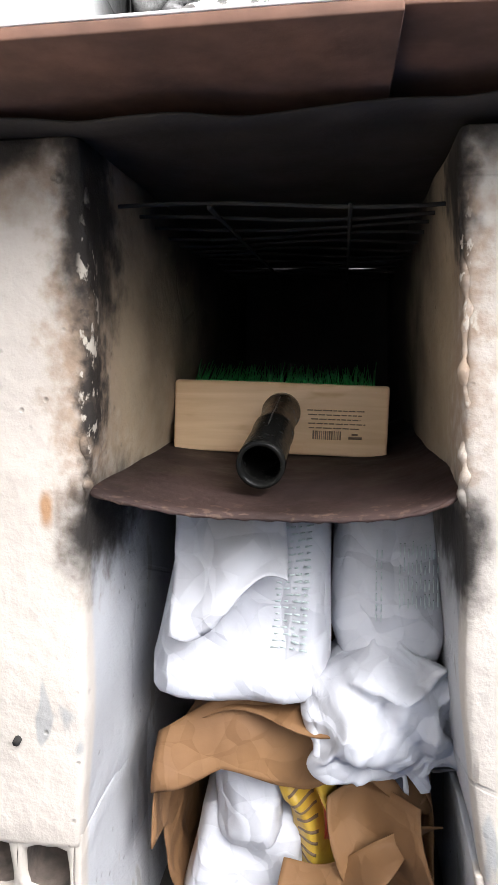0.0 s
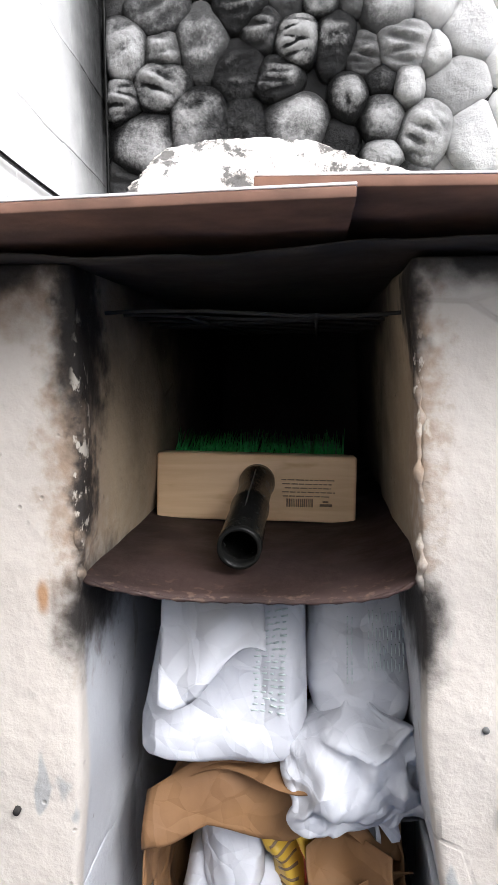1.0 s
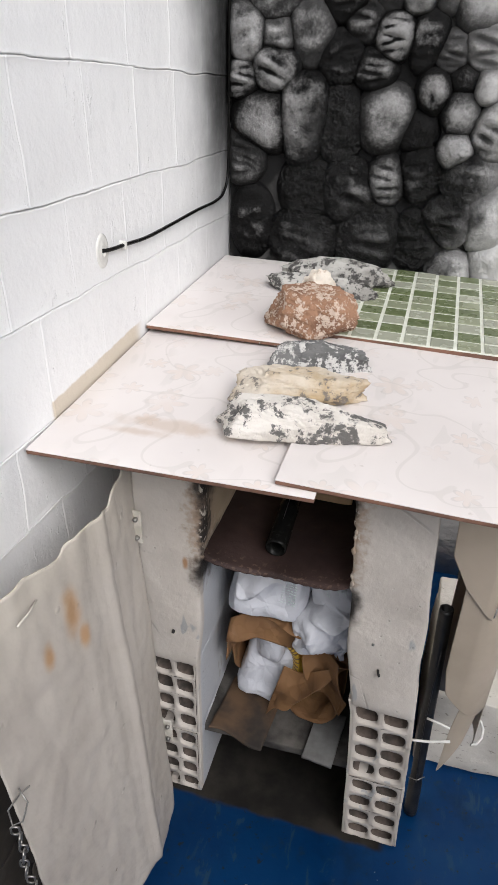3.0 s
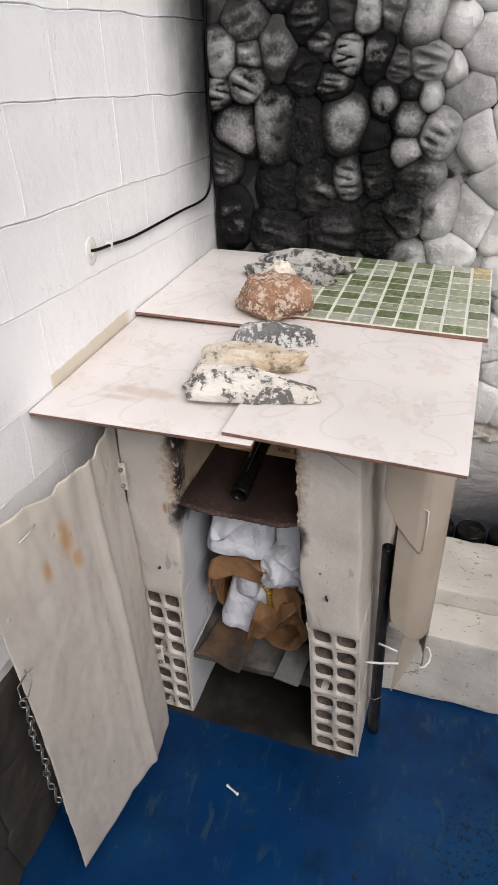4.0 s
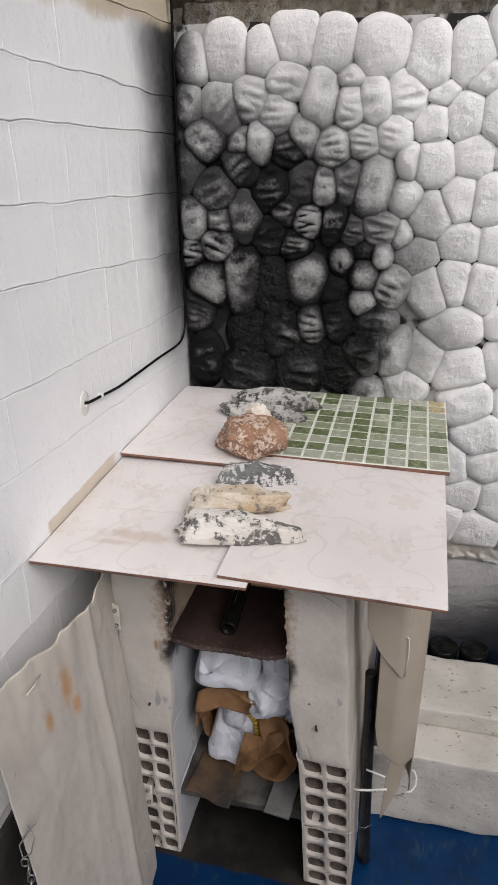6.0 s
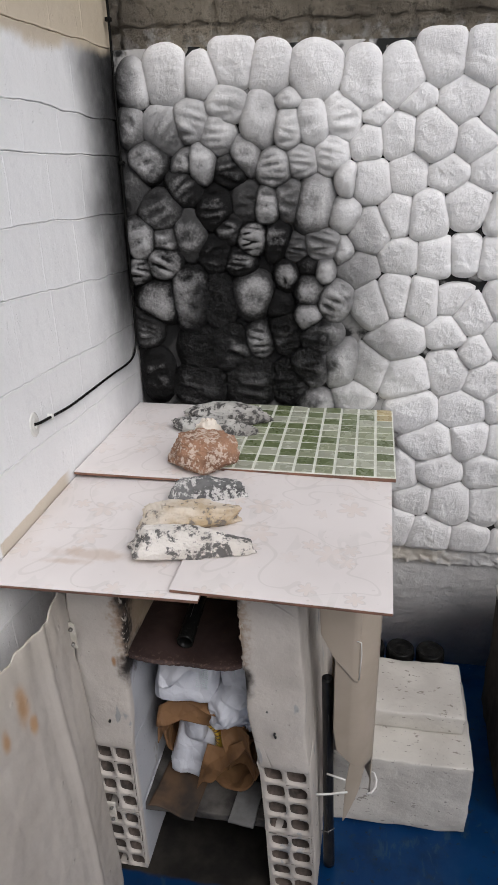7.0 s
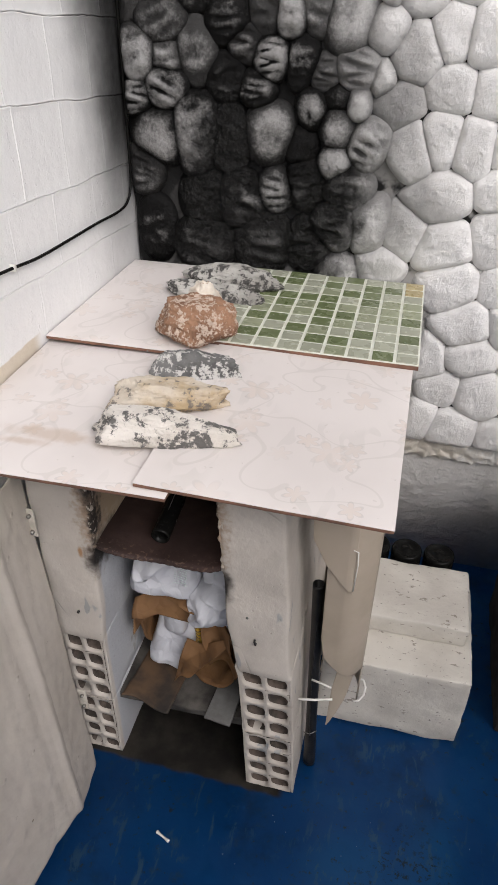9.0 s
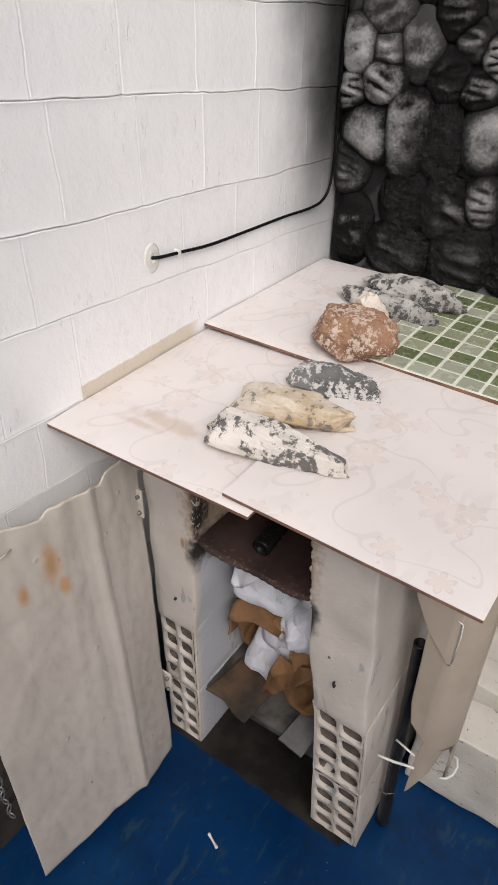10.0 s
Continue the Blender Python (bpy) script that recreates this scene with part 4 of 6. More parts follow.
# ---- brush head ----
def brush_head():
    ob = thing("brush_head", "pine floor-brush head with green bristles lying on its side", "broom head", at=(0.336, 1.06, 0.689))
    W, H, D = 0.212, 0.071, 0.034
    tilt = pose(0.336, 1.03, 0.688, -4, 1.2, 1.5)

    def wp(p):
        return tilt @ p
    place(part("block", rbox(bmesh.new(), (-W / 2, 0, 0), (W / 2, D, H), r=0.0035, step=0.03, amp=0.0006, freq=30, warp=wp), M_WOOD), ob)
    rnd = random.Random(3)
    bm = bmesh.new()
    for i in range(22):
        for j in range(7):
            bx, bz = -W / 2 + 0.015 + (W - 0.03) * i / 21, 0.008 + (H - 0.016) * j / 6
            for _ in range(11):
                sx, sz = rnd.gauss(0, 0.0042), rnd.gauss(0, 0.004) + (bz - H / 2) * 0.85
                a, b = rnd.uniform(-0.0025, 0.0025), rnd.uniform(-0.0025, 0.0025)
                L = rnd.uniform(0.050, 0.066)
                r = 0.0007
                q = [Vector((bx + a, D - 0.001, bz + b)), Vector((bx + a + sx * 0.4, D + L * 0.55, bz + b + sz * 0.45)), Vector((bx + a + sx, D + L, bz + b + sz))]
                tube(bm, [wp(p) for p in q], [r, r, r * 0.6], 3)
    place(part("bristles", bm, M_BRISTLE, label="bright green plastic bristles"), ob)
    # handle socket: a flanged black tube, open at the end
    base, end = tilt @ Vector((0.002, -0.001, 0.043)), Vector((0.3391, 0.8517, 0.7082))
    ax = (end - base)
    bm = bmesh.new()
    prof = [(0.0, 0.0185), (0.05, 0.0190), (0.10, 0.0170), (0.42, 0.0166), (0.45, 0.0182), (0.50, 0.0182), (0.54, 0.0172), (0.96, 0.0186), (1.0, 0.0180), (1.0, 0.0150), (0.9, 0.0146), (0.35, 0.0135)]
    u = ax.normalized()
    s = u.cross(Vector((0, 0, 1))).normalized()
    t = s.cross(u)
    rings = [[bm.verts.new(base + ax * f + (s * math.cos(2 * math.pi * k / 32) + t * math.sin(2 * math.pi * k / 32)) * r) for k in range(32)] for f, r in prof]
    for A, Bq in zip(rings, rings[1:]):
        for k in range(32):
            bm.faces.new((A[k], A[(k + 1) % 32], Bq[(k + 1) % 32], Bq[k]))
    bm.faces.new(rings[-1])
    bm.faces.new(rings[0][::-1])
    socket = place(part("handle_socket", bm, M_BLACK, label="black plastic handle socket"), ob)
    place(part("mould_seam", tube(bmesh.new(), [base + ax * (0.06 + 0.9 * i / 6) + t * (0.0172 if i not in (3,) else 0.0184) for i in range(7)], 0.0006, 5), M_STEEL), socket)
    # printed lines and bar marks
    def bars(x, z, w, h):
        place(part("print_bar", rbox(bmesh.new(), (x, -0.0006, z), (x + w, 0.0004, z + h), r=0, step=1, warp=wp), M_INK), ob)
    for k, (dx, w) in enumerate(((0.000, 0.056), (0.001, 0.052), (0.004, 0.048), (0.001, 0.056), (0.002, 0.050))):
        x, zz = 0.027 + dx, 0.0445 - 0.0043 * k
        while x < 0.027 + dx + w:
            ww = rnd.uniform(0.003, 0.009)
            bars(x, zz, min(ww, 0.027 + dx + w - x), 0.0010)
            x += ww + 0.0012
    x = 0.033
    while x < 0.061:
        ww = rnd.choice((0.0006, 0.0009, 0.0014))
        bars(x, 0.0165, ww, 0.0085)
        x += ww + rnd.choice((0.0007, 0.0011))
    bars(0.068, 0.0175, 0.013, 0.0026)
    bars(0.071, 0.0215, 0.006, 0.0016)


brush_head()


# ---- white paper sacks and waste under the tray ----
def crumple(seed, amp, freq=18.0):
    """Paper creases: flat facets that meet in sharp folds and valleys."""
    off, off2 = Vector((seed * 1.3, -seed * 0.7, seed * 0.9)), Vector((seed * 2.1 + 5, seed * 0.4, 9 - seed))

    def facets(q):
        a, b = noise.voronoi(q + off)[0][0], noise.voronoi(q + off2)[0][0]
        return b * b - a * a

    def w(p):
        bend = Vector((nz(p, 16, seed), nz(p, 16, seed + 2), nz(p, 16, seed + 4))) * 0.02
        q = Vector((p.x, p.y * 0.6, p.z * 0.8)) + bend
        h = facets(q * freq * 0.6) * 1.1 + facets(q * freq * 1.5) * 0.3 + 0.5 * nz(p, 9, seed)
        return Vector((0.45 * nz(p, freq * 0.6, seed + 3), h, 0.45 * nz(p, freq * 0.6, seed + 7))) * amp
    return w


def sack(name, label, lo, hi, mat, seed, r=0.045, amp=0.008, step=0.007, freq=18.0, shape=None, prints=()):
    cr = crumple(seed, amp, freq)

    def wp(p):
        q = p + cr(p)
        return shape(q) if shape else q
    ob = thing(name, label, "paper sack", "sacks under the barbecue", at=((lo[0] + hi[0]) / 2, (lo[1] + hi[1]) / 2, lo[2]))
    body = place(part("sack_body", rbox(bmesh.new(), lo, hi, r=r, step=step, warp=wp), mat), ob)
    for x, z, w, h in prints:
        bm = rbox(bmesh.new(), (x, lo[1] - 0.0005, z), (x + w, lo[1] + 0.001, z + h), r=0, step=0.006, warp=wp)
        place(part("print_bar", bm, M_PRINT), body)
    return ob


def tilt_a(q):
    # leans back under the tray, bulges at the foot
    k = (q.z - 0.50) / 0.17
    return Vector((q.x + 0.036 * max(k, 0) * (1 - (q.x - 0.23) / 0.16), q.y + 0.055 * max(k, 0) ** 1.2, q.z - 0.012 * (q.x < 0.3) * 0))


rows_a = [(0.342 + 0.0082 * j + 0.001 * (k % 3), 0.552 + 0.0052 * k, 0.0068 - 0.0016 * ((k + j) % 3), 0.0013) for k in range(19) for j in range(4)]
sack_wide = sack("paper_sack", "crumpled white paper charcoal sack with pale green print", (0.232, 0.868, 0.497), (0.392, 1.32, 0.672), M_WHITEBAG, 4, prints=rows_a, shape=tilt_a, amp=0.012, freq=15, step=0.006, r=0.035)
cols_b = [(0.447 + 0.0034 * k, 0.586 + 0.0125 * j + 0.002 * (k % 2), 0.0009, 0.0105 - 0.002 * ((k + j) % 3)) for k in range(10) for j in range(4)] + [(0.428 + 0.004 * k, 0.575 + 0.008 * j, 0.0010, 0.0055) for k in range(2) for j in range(7)]
sack_plump = sack("paper_sack", "plump white paper charcoal sack with printed lines", (0.392, 0.885, 0.520), (0.492, 1.32, 0.668), M_WHITEBAG, 9, r=0.04, prints=cols_b, shape=lambda q: Vector((q.x, q.y + 0.05 * max((q.z - 0.53) / 0.14, 0), q.z)), amp=0.008, freq=16, step=0.006)


def fold():
    # loose flap of the first sack hanging over its front
    def fn(u, v):
        x = 0.262 + 0.092 * u + 0.006 * v
        z = 0.668 - (0.052 + 0.045 * (1 - u) + 0.012 * math.sin(u * 6)) * v
        y = 0.905 - 0.042 * v + 0.006 * math.sin(u * 5 + v * 4) + 0.004 * nz((x, 0, z), 40, 3) - 0.006 * v * v
        return (x, y, z)
    place(part("flap", sheet(bmesh.new(), fn, 26, 20, 0.0012), M_WHITEBAG, label="folded paper flap"), sack_wide)


fold()


def mouth():
    # gathered, torn mouth of the sack, drooping over the brown bag
    cr = crumple(31, 0.024, 44)
    bm = bmesh.new()
    n, m = 76, 64
    rings = []
    for i in range(n + 1):
        t = i / n
        c = Vector((0.398 + 0.078 * t, 0.905 - 0.020 * math.sin(t * 3.0), 0.538 - 0.088 * t))
        rw = 0.030 + 0.024 * math.sin(min(t * 1.25, 1) * math.pi) + 0.005 * math.sin(t * 17)
        ring = []
        for j in range(m):
            g = 2 * math.pi * j / m
            pl = 1 + (0.10 + 0.16 * t) * math.sin(g * 7 + t * 3) * (0.4 + 0.6 * t)
            p = c + Vector((math.cos(g) * 0.62 * rw * pl + math.cos(g) * 0.012, -math.sin(g) * rw * 0.55 * pl, math.cos(g) * rw * 0.75 * pl))
            if i == n:
                p += Vector((0.008, 0, -0.008)) * math.sin(g * 9)
            ring.append(bm.verts.new(p + cr(p)))
        rings.append(ring)
    for A, Bq in zip(rings, rings[1:]):
        for j in range(m):
            bm.faces.new((A[j], A[(j + 1) % m], Bq[(j + 1) % m], Bq[j]))
    bm.faces.new(rings[0][::-1])
    bm.faces.new(rings[-1])
    place(part("gathered_mouth", bm, M_WHITEBAG, label="crumpled torn mouth"), sack_plump)


mouth()


def brown_bag():
    ob = thing("paper_bag", "torn brown kraft paper bag holding waste paper", "paper bag", at=(0.365, 1.05, 0.205))

    bag_crease = crumple(17, 0.010, 16)

    def fn(u, v):
        g = 2 * math.pi * u + 0.6
        c, s = math.cos(g), math.sin(g)
        e = (abs(c) ** 3 + abs(s) ** 3) ** (-1 / 3)
        y = 0.885 + 0.34 * v + 0.02 * math.sin(g * 3 + 1) * (1 - v) + 0.02 * max(0, -s) * (1 - v) + (0.05 if c < -0.5 and s < 0.1 else 0) * (1 - v)
        x = 0.363 + c * e * (0.120 - 0.02 * v) + 0.006 * nz((c, s, v * 3), 3, 4)
        z = 0.352 + s * e * (0.138 - 0.01 * v) + 0.010 * nz((c, s, v * 3), 3, 14)
        p = Vector((x, y, max(z, 0.212)))
        return p + bag_crease(p)
    place(part("bag_body", sheet(bmesh.new(), fn, 96, 30, 0.0015), M_KRAFT), ob)

    def brow(u, v):
        x = 0.245 + 0.235 * u
        top = 0.497 - 0.055 * max(0, u - 0.5) * 2 - 0.05 * max(0, 0.25 - u) * 3
        z = top - (0.040 + 0.030 * math.sin(math.pi * min(u * 1.2, 1)) ** 2 + 0.006 * math.sin(u * 15)) * v
        y = 0.905 - 0.028 * math.sin(v * 1.6) * (1 - 0.7 * u) + 0.014 * u + 0.004 * nz((x, 0, z), 30, 5)
        return (x, y, z)
    place(part("front_flap", sheet(bmesh.new(), brow, 40, 16, 0.0015), M_KRAFT), ob)

    def tongue(u, v):
        x = 0.330 + 0.075 * u + 0.085 * v * (0.3 + u * 0.7)
        z = 0.218 + 0.105 * u * (1 - v * 0.4) + 0.12 * v + 0.010 * math.sin(u * 7 + v * 3)
        y = 0.868 + 0.03 * v + 0.012 * math.sin(u * 4 + 2) + 0.010 * math.sin(v * 7 + u * 2) + 0.006 * nz((x, 0, z), 28, 2)
        return (x, y, z)
    place(part("torn_tongue", sheet(bmesh.new(), tongue, 28, 28, 0.0015), M_KRAFT), ob)

    def side(u, v):
        x = 0.405 + 0.075 * u + 0.012 * math.sin(v * 5)
        z = 0.262 + 0.145 * v + 0.02 * u
        y = 0.885 + 0.035 * math.sin(u * 3.2 + 0.5) + 0.012 * math.sin(v * 6 + 1) + 0.006 * nz((x, 0, z), 24, 8)
        return (x, y, z)
    place(part("side_fold", sheet(bmesh.new(), side, 22, 24, 0.0015), M_KRAFT), ob)


brown_bag()
sack("waste_paper", "crumpled white waste paper stuffed in the brown bag", (0.240, 0.900, 0.222), (0.352, 1.12, 0.375), M_WHITEBAG, 23, r=0.03, amp=0.016, freq=17, step=0.006, shape=lambda q: Vector((q.x + 0.35 * (q.z - 0.29) * 0.4 + 0.02, q.y + 0.25 * (q.z - 0.22), q.z)))
sack("waste_paper", "small crumpled white paper sheet in the brown bag", (0.285, 0.925, 0.335), (0.352, 1.08, 0.440), M_WHITEBAG, 41, r=0.02, amp=0.014, freq=24, step=0.006)


def wrapper():
    ob = thing("snack_wrapper", "crumpled yellow printed wrapper with a red patch", "wrapper", at=(0.38, 0.93, 0.36))

    def fn(u, v):
        x = 0.353 + 0.052 * u + 0.010 * math.sin(v * 4)
        z = 0.305 + 0.115 * v + 0.010 * math.sin(u * 5)
        y = 0.932 + 0.012 * math.sin(u * 9 + v * 5) + 0.010 * nz((x, 0, z), 45, 6)
        return (x, y, z)
    place(part("foil", sheet(bmesh.new(), fn, 24, 34, 0.0012), M_YELLOW), ob)

    def red(u, v):
        p = fn(0.55 + 0.3 * u * (1 - abs(v - 0.5)), 0.35 + 0.45 * v)
        return (p[0], p[1] - 0.002, p[2])
    place(part("red_patch", sheet(bmesh.new(), red, 8, 10, 0.0008), M_REDPRINT), ob)
    for k in range(8):
        def ln(u, v, k=k):
            p = fn(0.08 + 0.36 * u, 0.15 + 0.085 * k + 0.022 * v)
            return (p[0], p[1] - 0.0014, p[2])
        place(part("print_bar", sheet(bmesh.new(), ln, 8, 1, 0.0006), M_INK), ob)


wrapper()


def on_shelf():
    def card(u, v):
        x = 0.226 + 0.115 * u + 0.012 * v
        y = 0.812 + 0.15 * v + 0.010 * math.sin(u * 5)
        z = 0.2075 + 0.003 * math.sin(u * 8 + v * 3) + 0.020 * max(0, 0.32 - u) * max(0, 1 - v * 2.2) * 3
        return (x, y, z)
    ob = thing("cardboard_piece", "stained curled cardboard on the shelf", "cardboard", at=(0.28, 0.88, 0.204))
    place(part("card", sheet(bmesh.new(), card, 24, 20, 0.003), M_CARD), ob)
    ob = thing("fibre_board", "grey fibre board offcut lying on the shelf", "board", at=(0.46, 0.87, 0.203))
    def wp(p):
        return pose(0.459, 0.872, 0.204, 2, -1, -6) @ p
    place(part("board", rbox(bmesh.new(), (-0.031, -0.060, 0), (0.031, 0.060, 0.008), r=0.0015, step=0.015, amp=0.0015, freq=40, warp=wp), M_GREYBOARD), ob)


on_shelf()


# ---- sheet-metal door ----
def metal_door():
    ob = thing("barbecue_door", "open dented beige sheet-metal door with rust stains", "door", at=(0.14, 0.58, 0.03))

    def fn(u, v):
        hz = 0.035 + 0.868 * v
        top = 0.905 - 0.016 * min(u / 0.3, 1) + 0.055 * max(0, (u - 0.55)) + 0.010 * nz((u * 14, 1, 0), 1.0, 4) + 0.006 * nz((u * 9, 3, 0), 2)
        z = 0.032 + (top - 0.032) * v
        hx, hy = 0.170 - 0.050 * v, 0.742 + 0.034 * v
        fx, fy = 0.140 - 0.045 * v * v, 0.370 + 0.010 * v
        x = hx + (fx - hx) * u
        y = hy + (fy - hy) * u
        # one pressed fold from top to foot, shallow dents, a curled upper rim
        k = 0.27 + 0.03 * v
        x += 0.020 * (u / k if u < k else 1 - (u - k) / (1 - k))
        x += 0.004 * max(0.0, 1 - abs(u - k - 0.02) / 0.035) - 0.002 * max(0.0, 1 - abs(u - k - 0.10) / 0.05)
        x += 0.0018 * max(0.0, 1 - abs(u - 0.62 + 0.16 * v) / 0.05) * (0.3 + 0.7 * v)
        x += 0.0048 * chipped((u * 0.37 + 0.03 * nz((u, v, 0), 4), z * 0.42, 0.3), 10, 3.0) + 0.0014 * chipped((u * 0.37, z, 0.3), 26, 5.0) + 0.0010 * nz((0, y, z), 45, 2)
        x += 0.005 * max(0, v - 0.88) * 8 * nz((u * 5, 0, 0), 3, 8)
        return (x, y, z)
    place(part("door_sheet", sheet(bmesh.new(), fn, 120, 150, 0.0025), M_DOOR), ob)
    for zc in (0.775, 0.255):
        hx = 0.170 - 0.050 * zc / 0.9
        bm = rbox(bmesh.new(), (hx - 0.014, 0.762, zc - 0.032), (hx + 0.012, 0.766, zc + 0.032), r=0.001, step=0.02)
        leaf = place(part("hinge", bm, M_HINGE, label="paint-covered hinge leaf"), ob)
        for dz in (-0.020, 0.018):
            bm = tube(bmesh.new(), [(hx + 0.004, 0.763, zc + dz), (hx + 0.004, 0.757, zc + dz), (hx + 0.004, 0.755, zc + dz)], [0.0042, 0.0042, 0.002], 10)
            place(part("screw", bm, M_STEEL), leaf)
        place(part("hinge_pin", tube(bmesh.new(), [(hx - 0.015, 0.760, zc - 0.036), (hx - 0.015, 0.760, zc + 0.036)], 0.0045, 10), M_HINGE), leaf)
    # blob of weld and the bent tie wire that holds the chain
    place(part("tie_wire", tube(bmesh.new(), [(0.128, 0.384, 0.655), (0.142, 0.378, 0.640), (0.138, 0.366, 0.615), (0.124, 0.362, 0.605), (0.116, 0.370, 0.622), (0.132, 0.382, 0.650), (0.146, 0.384, 0.668)], 0.0013, 6), M_STEEL), ob)
    place(part("scratch_weld", tube(bmesh.new(), [(0.121, 0.50, 0.868), (0.122, 0.48, 0.866), (0.122, 0.455, 0.868)], 0.0016, 5), M_HINGE), ob)


metal_door()


def chain():
    ob = thing("chain", "short rusty steel chain hanging from the door edge", "chain", at=(0.126, 0.362, 0.6))
    link = None
    n = 15
    for k in range(n):
        bm = bmesh.new()
        pts = []
        for i in range(16):
            g = 2 * math.pi * i / 16
            pts.append((0.0055 * math.cos(g), 0, (0.0055 * math.sin(g)) + (0.0055 if math.sin(g) > 0 else -0.0055)))
        if link is None:
            tube(bm, pts, 0.0015, 6, closed=True)
            link = part("link", bm, M_STEEL)
            o = link
        else:
            bm.free()
            o = new("link", link.data)
        o.parent = ob
        t = k / (n - 1)
        o.matrix_basis = pose(0.004 * math.sin(k) + 0.018 * t, -0.012 * t, -0.006 - 0.0185 * k, 6, 8, 90 * (k % 2) + 20)


chain()


# ---- rolled plastic sheet, iron bar and wire beside the right pier ----
def rolled_sheet():
    ob = thing("plastic_sheet_roll", "rolled beige plastic sheet with torn edges, tied upright", "plastic sheet", at=(0.70, 0.92, 0.0))

    def along(rows, z):
        for (z0, x0), (z1, x1) in zip(rows, rows[1:]):
            if z <= z1:
                return x0 + (x1 - x0) * max(0.0, (z - z0) / (z1 - z0))
        return rows[-1][1]

    def bow(x, z, dy=0.0):
        """Depth of the rolled sheet at x."""
        return 0.886 + dy + (0.16 * (0.695 - x) if x < 0.695 else 0.045 * ((x - 0.695) / 0.055) ** 2.4) + 0.0016 * nz((x, 0, z), 12, 3)

    def flap(left, right, low, high, dy, name, nu=34, nv=60):
        def fn(u, v):
            z = low + (high - low) * v
            a, b = along(left, z), along(right, z)
            x = a + (b - a) * u
            return (x, bow(x, z, dy), z)
        place(part(name, sheet(bmesh.new(), fn, nu, nv, 0.0014), M_PVC), ob)

    flap([(0.345, 0.735), (0.369, 0.703), (0.404, 0.668), (0.464, 0.659), (0.93, 0.655)], [(0.345, 0.7502), (0.93, 0.7502)], 0.345, 0.925, 0.0, "main_turn")
    flap([(0.621, 0.706), (0.673, 0.658), (0.735, 0.626), (0.81, 0.622), (0.93, 0.622)], [(0.621, 0.708), (0.93, 0.712)], 0.621, 0.925, -0.005, "torn_flap")
    flap([(0.164, 0.689), (0.305, 0.693), (0.369, 0.700), (0.44, 0.700)], [(0.164, 0.691), (0.267, 0.723), (0.345, 0.736), (0.44, 0.742)], 0.164, 0.44, 0.006, "hanging_tail")

    def rear(u, v):
        g = math.radians(-20 + 190 * u)
        low = 0.22 + 0.10 * u
        return (0.700 + 0.0515 * math.cos(g), 0.945 + 0.050 * math.sin(g), low + (0.925 - low) * v)
    place(part("rear_turn", sheet(bmesh.new(), rear, 30, 10, 0.0014), M_PVC), ob)
    place(part("torn_lip", tube(bmesh.new(), [(0.702, 0.8795, 0.735), (0.711, 0.8795, 0.732), (0.713, 0.880, 0.70), (0.710, 0.880, 0.63)], 0.0013, 5), M_WIRE), ob)


rolled_sheet()


def iron_bar():
    ob = thing("iron_bar", "black iron tube leaning against the pier", "metal tube", at=(0.668, 0.868, 0.0))
    a, b = Vector((0.661, 0.892, 0.0)), Vector((0.640, 0.935, 0.575))
    bm = bmesh.new()
    n = 24
    prof = [(0.0, 0.0135), (0.02, 0.0145), (0.17, 0.0140), (0.20, 0.0125), (0.5, 0.0128), (0.8, 0.0124), (0.985, 0.0130), (1.0, 0.0125), (1.0, 0.0100), (0.9, 0.0098)]
    u = (b - a).normalized()
    s = u.cross(Vector((0, 1, 0))).normalized()
    t = s.cross(u)
    rings = [[bm.verts.new(a + (b - a) * f + (s * math.cos(2 * math.pi * k / n) + t * math.sin(2 * math.pi * k / n)) * r) for k in range(n)] for f, r in prof]
    for A, Bq in zip(rings, rings[1:]):
        for k in range(n):
            bm.faces.new((A[k], A[(k + 1) % n], Bq[(k + 1) % n], Bq[k]))
    bm.faces.new(rings[0][::-1])
    bm.faces.new(rings[-1])
    place(part("tube", bm, M_IRON), ob)
    place(part("weld_seam", tube(bmesh.new(), [a + (b - a) * (0.2 + 0.16 * i) - t * 0.0128 + s * 0.004 * math.sin(i) for i in range(5)], 0.0016, 5), M_IRON), ob)


iron_bar()


def tie_wires():
    ob = thing("tie_wire_loop", "white plastic wire tying the roll to the pier", "wire", at=(0.66, 0.88, 0.2))
    pts = [(0.624, 0.868, 0.276), (0.640, 0.869, 0.278), (0.660, 0.872, 0.279), (0.680, 0.877, 0.281), (0.698, 0.881, 0.282)]
    place(part("front_end", tube(bmesh.new(), pts, 0.0028, 8), M_WIRE), ob)
    pts = [(0.744, 0.915, 0.243), (0.755, 0.922, 0.240), (0.764, 0.936, 0.243), (0.766, 0.952, 0.251), (0.760, 0.964, 0.258), (0.748, 0.966, 0.260)]
    place(part("hooked_end", tube(bmesh.new(), pts, 0.0026, 8), M_WIRE), ob)
    place(part("rear_end", tube(bmesh.new(), [(0.648, 0.894, 0.318), (0.670, 0.889, 0.318), (0.692, 0.884, 0.317)], 0.0024, 8), M_WIRE), ob)
    place(part("lower_wire", tube(bmesh.new(), [(0.640, 0.886, 0.128), (0.656, 0.881, 0.132), (0.672, 0.890, 0.138)], 0.0010, 6), M_STEEL), ob)


tie_wires()


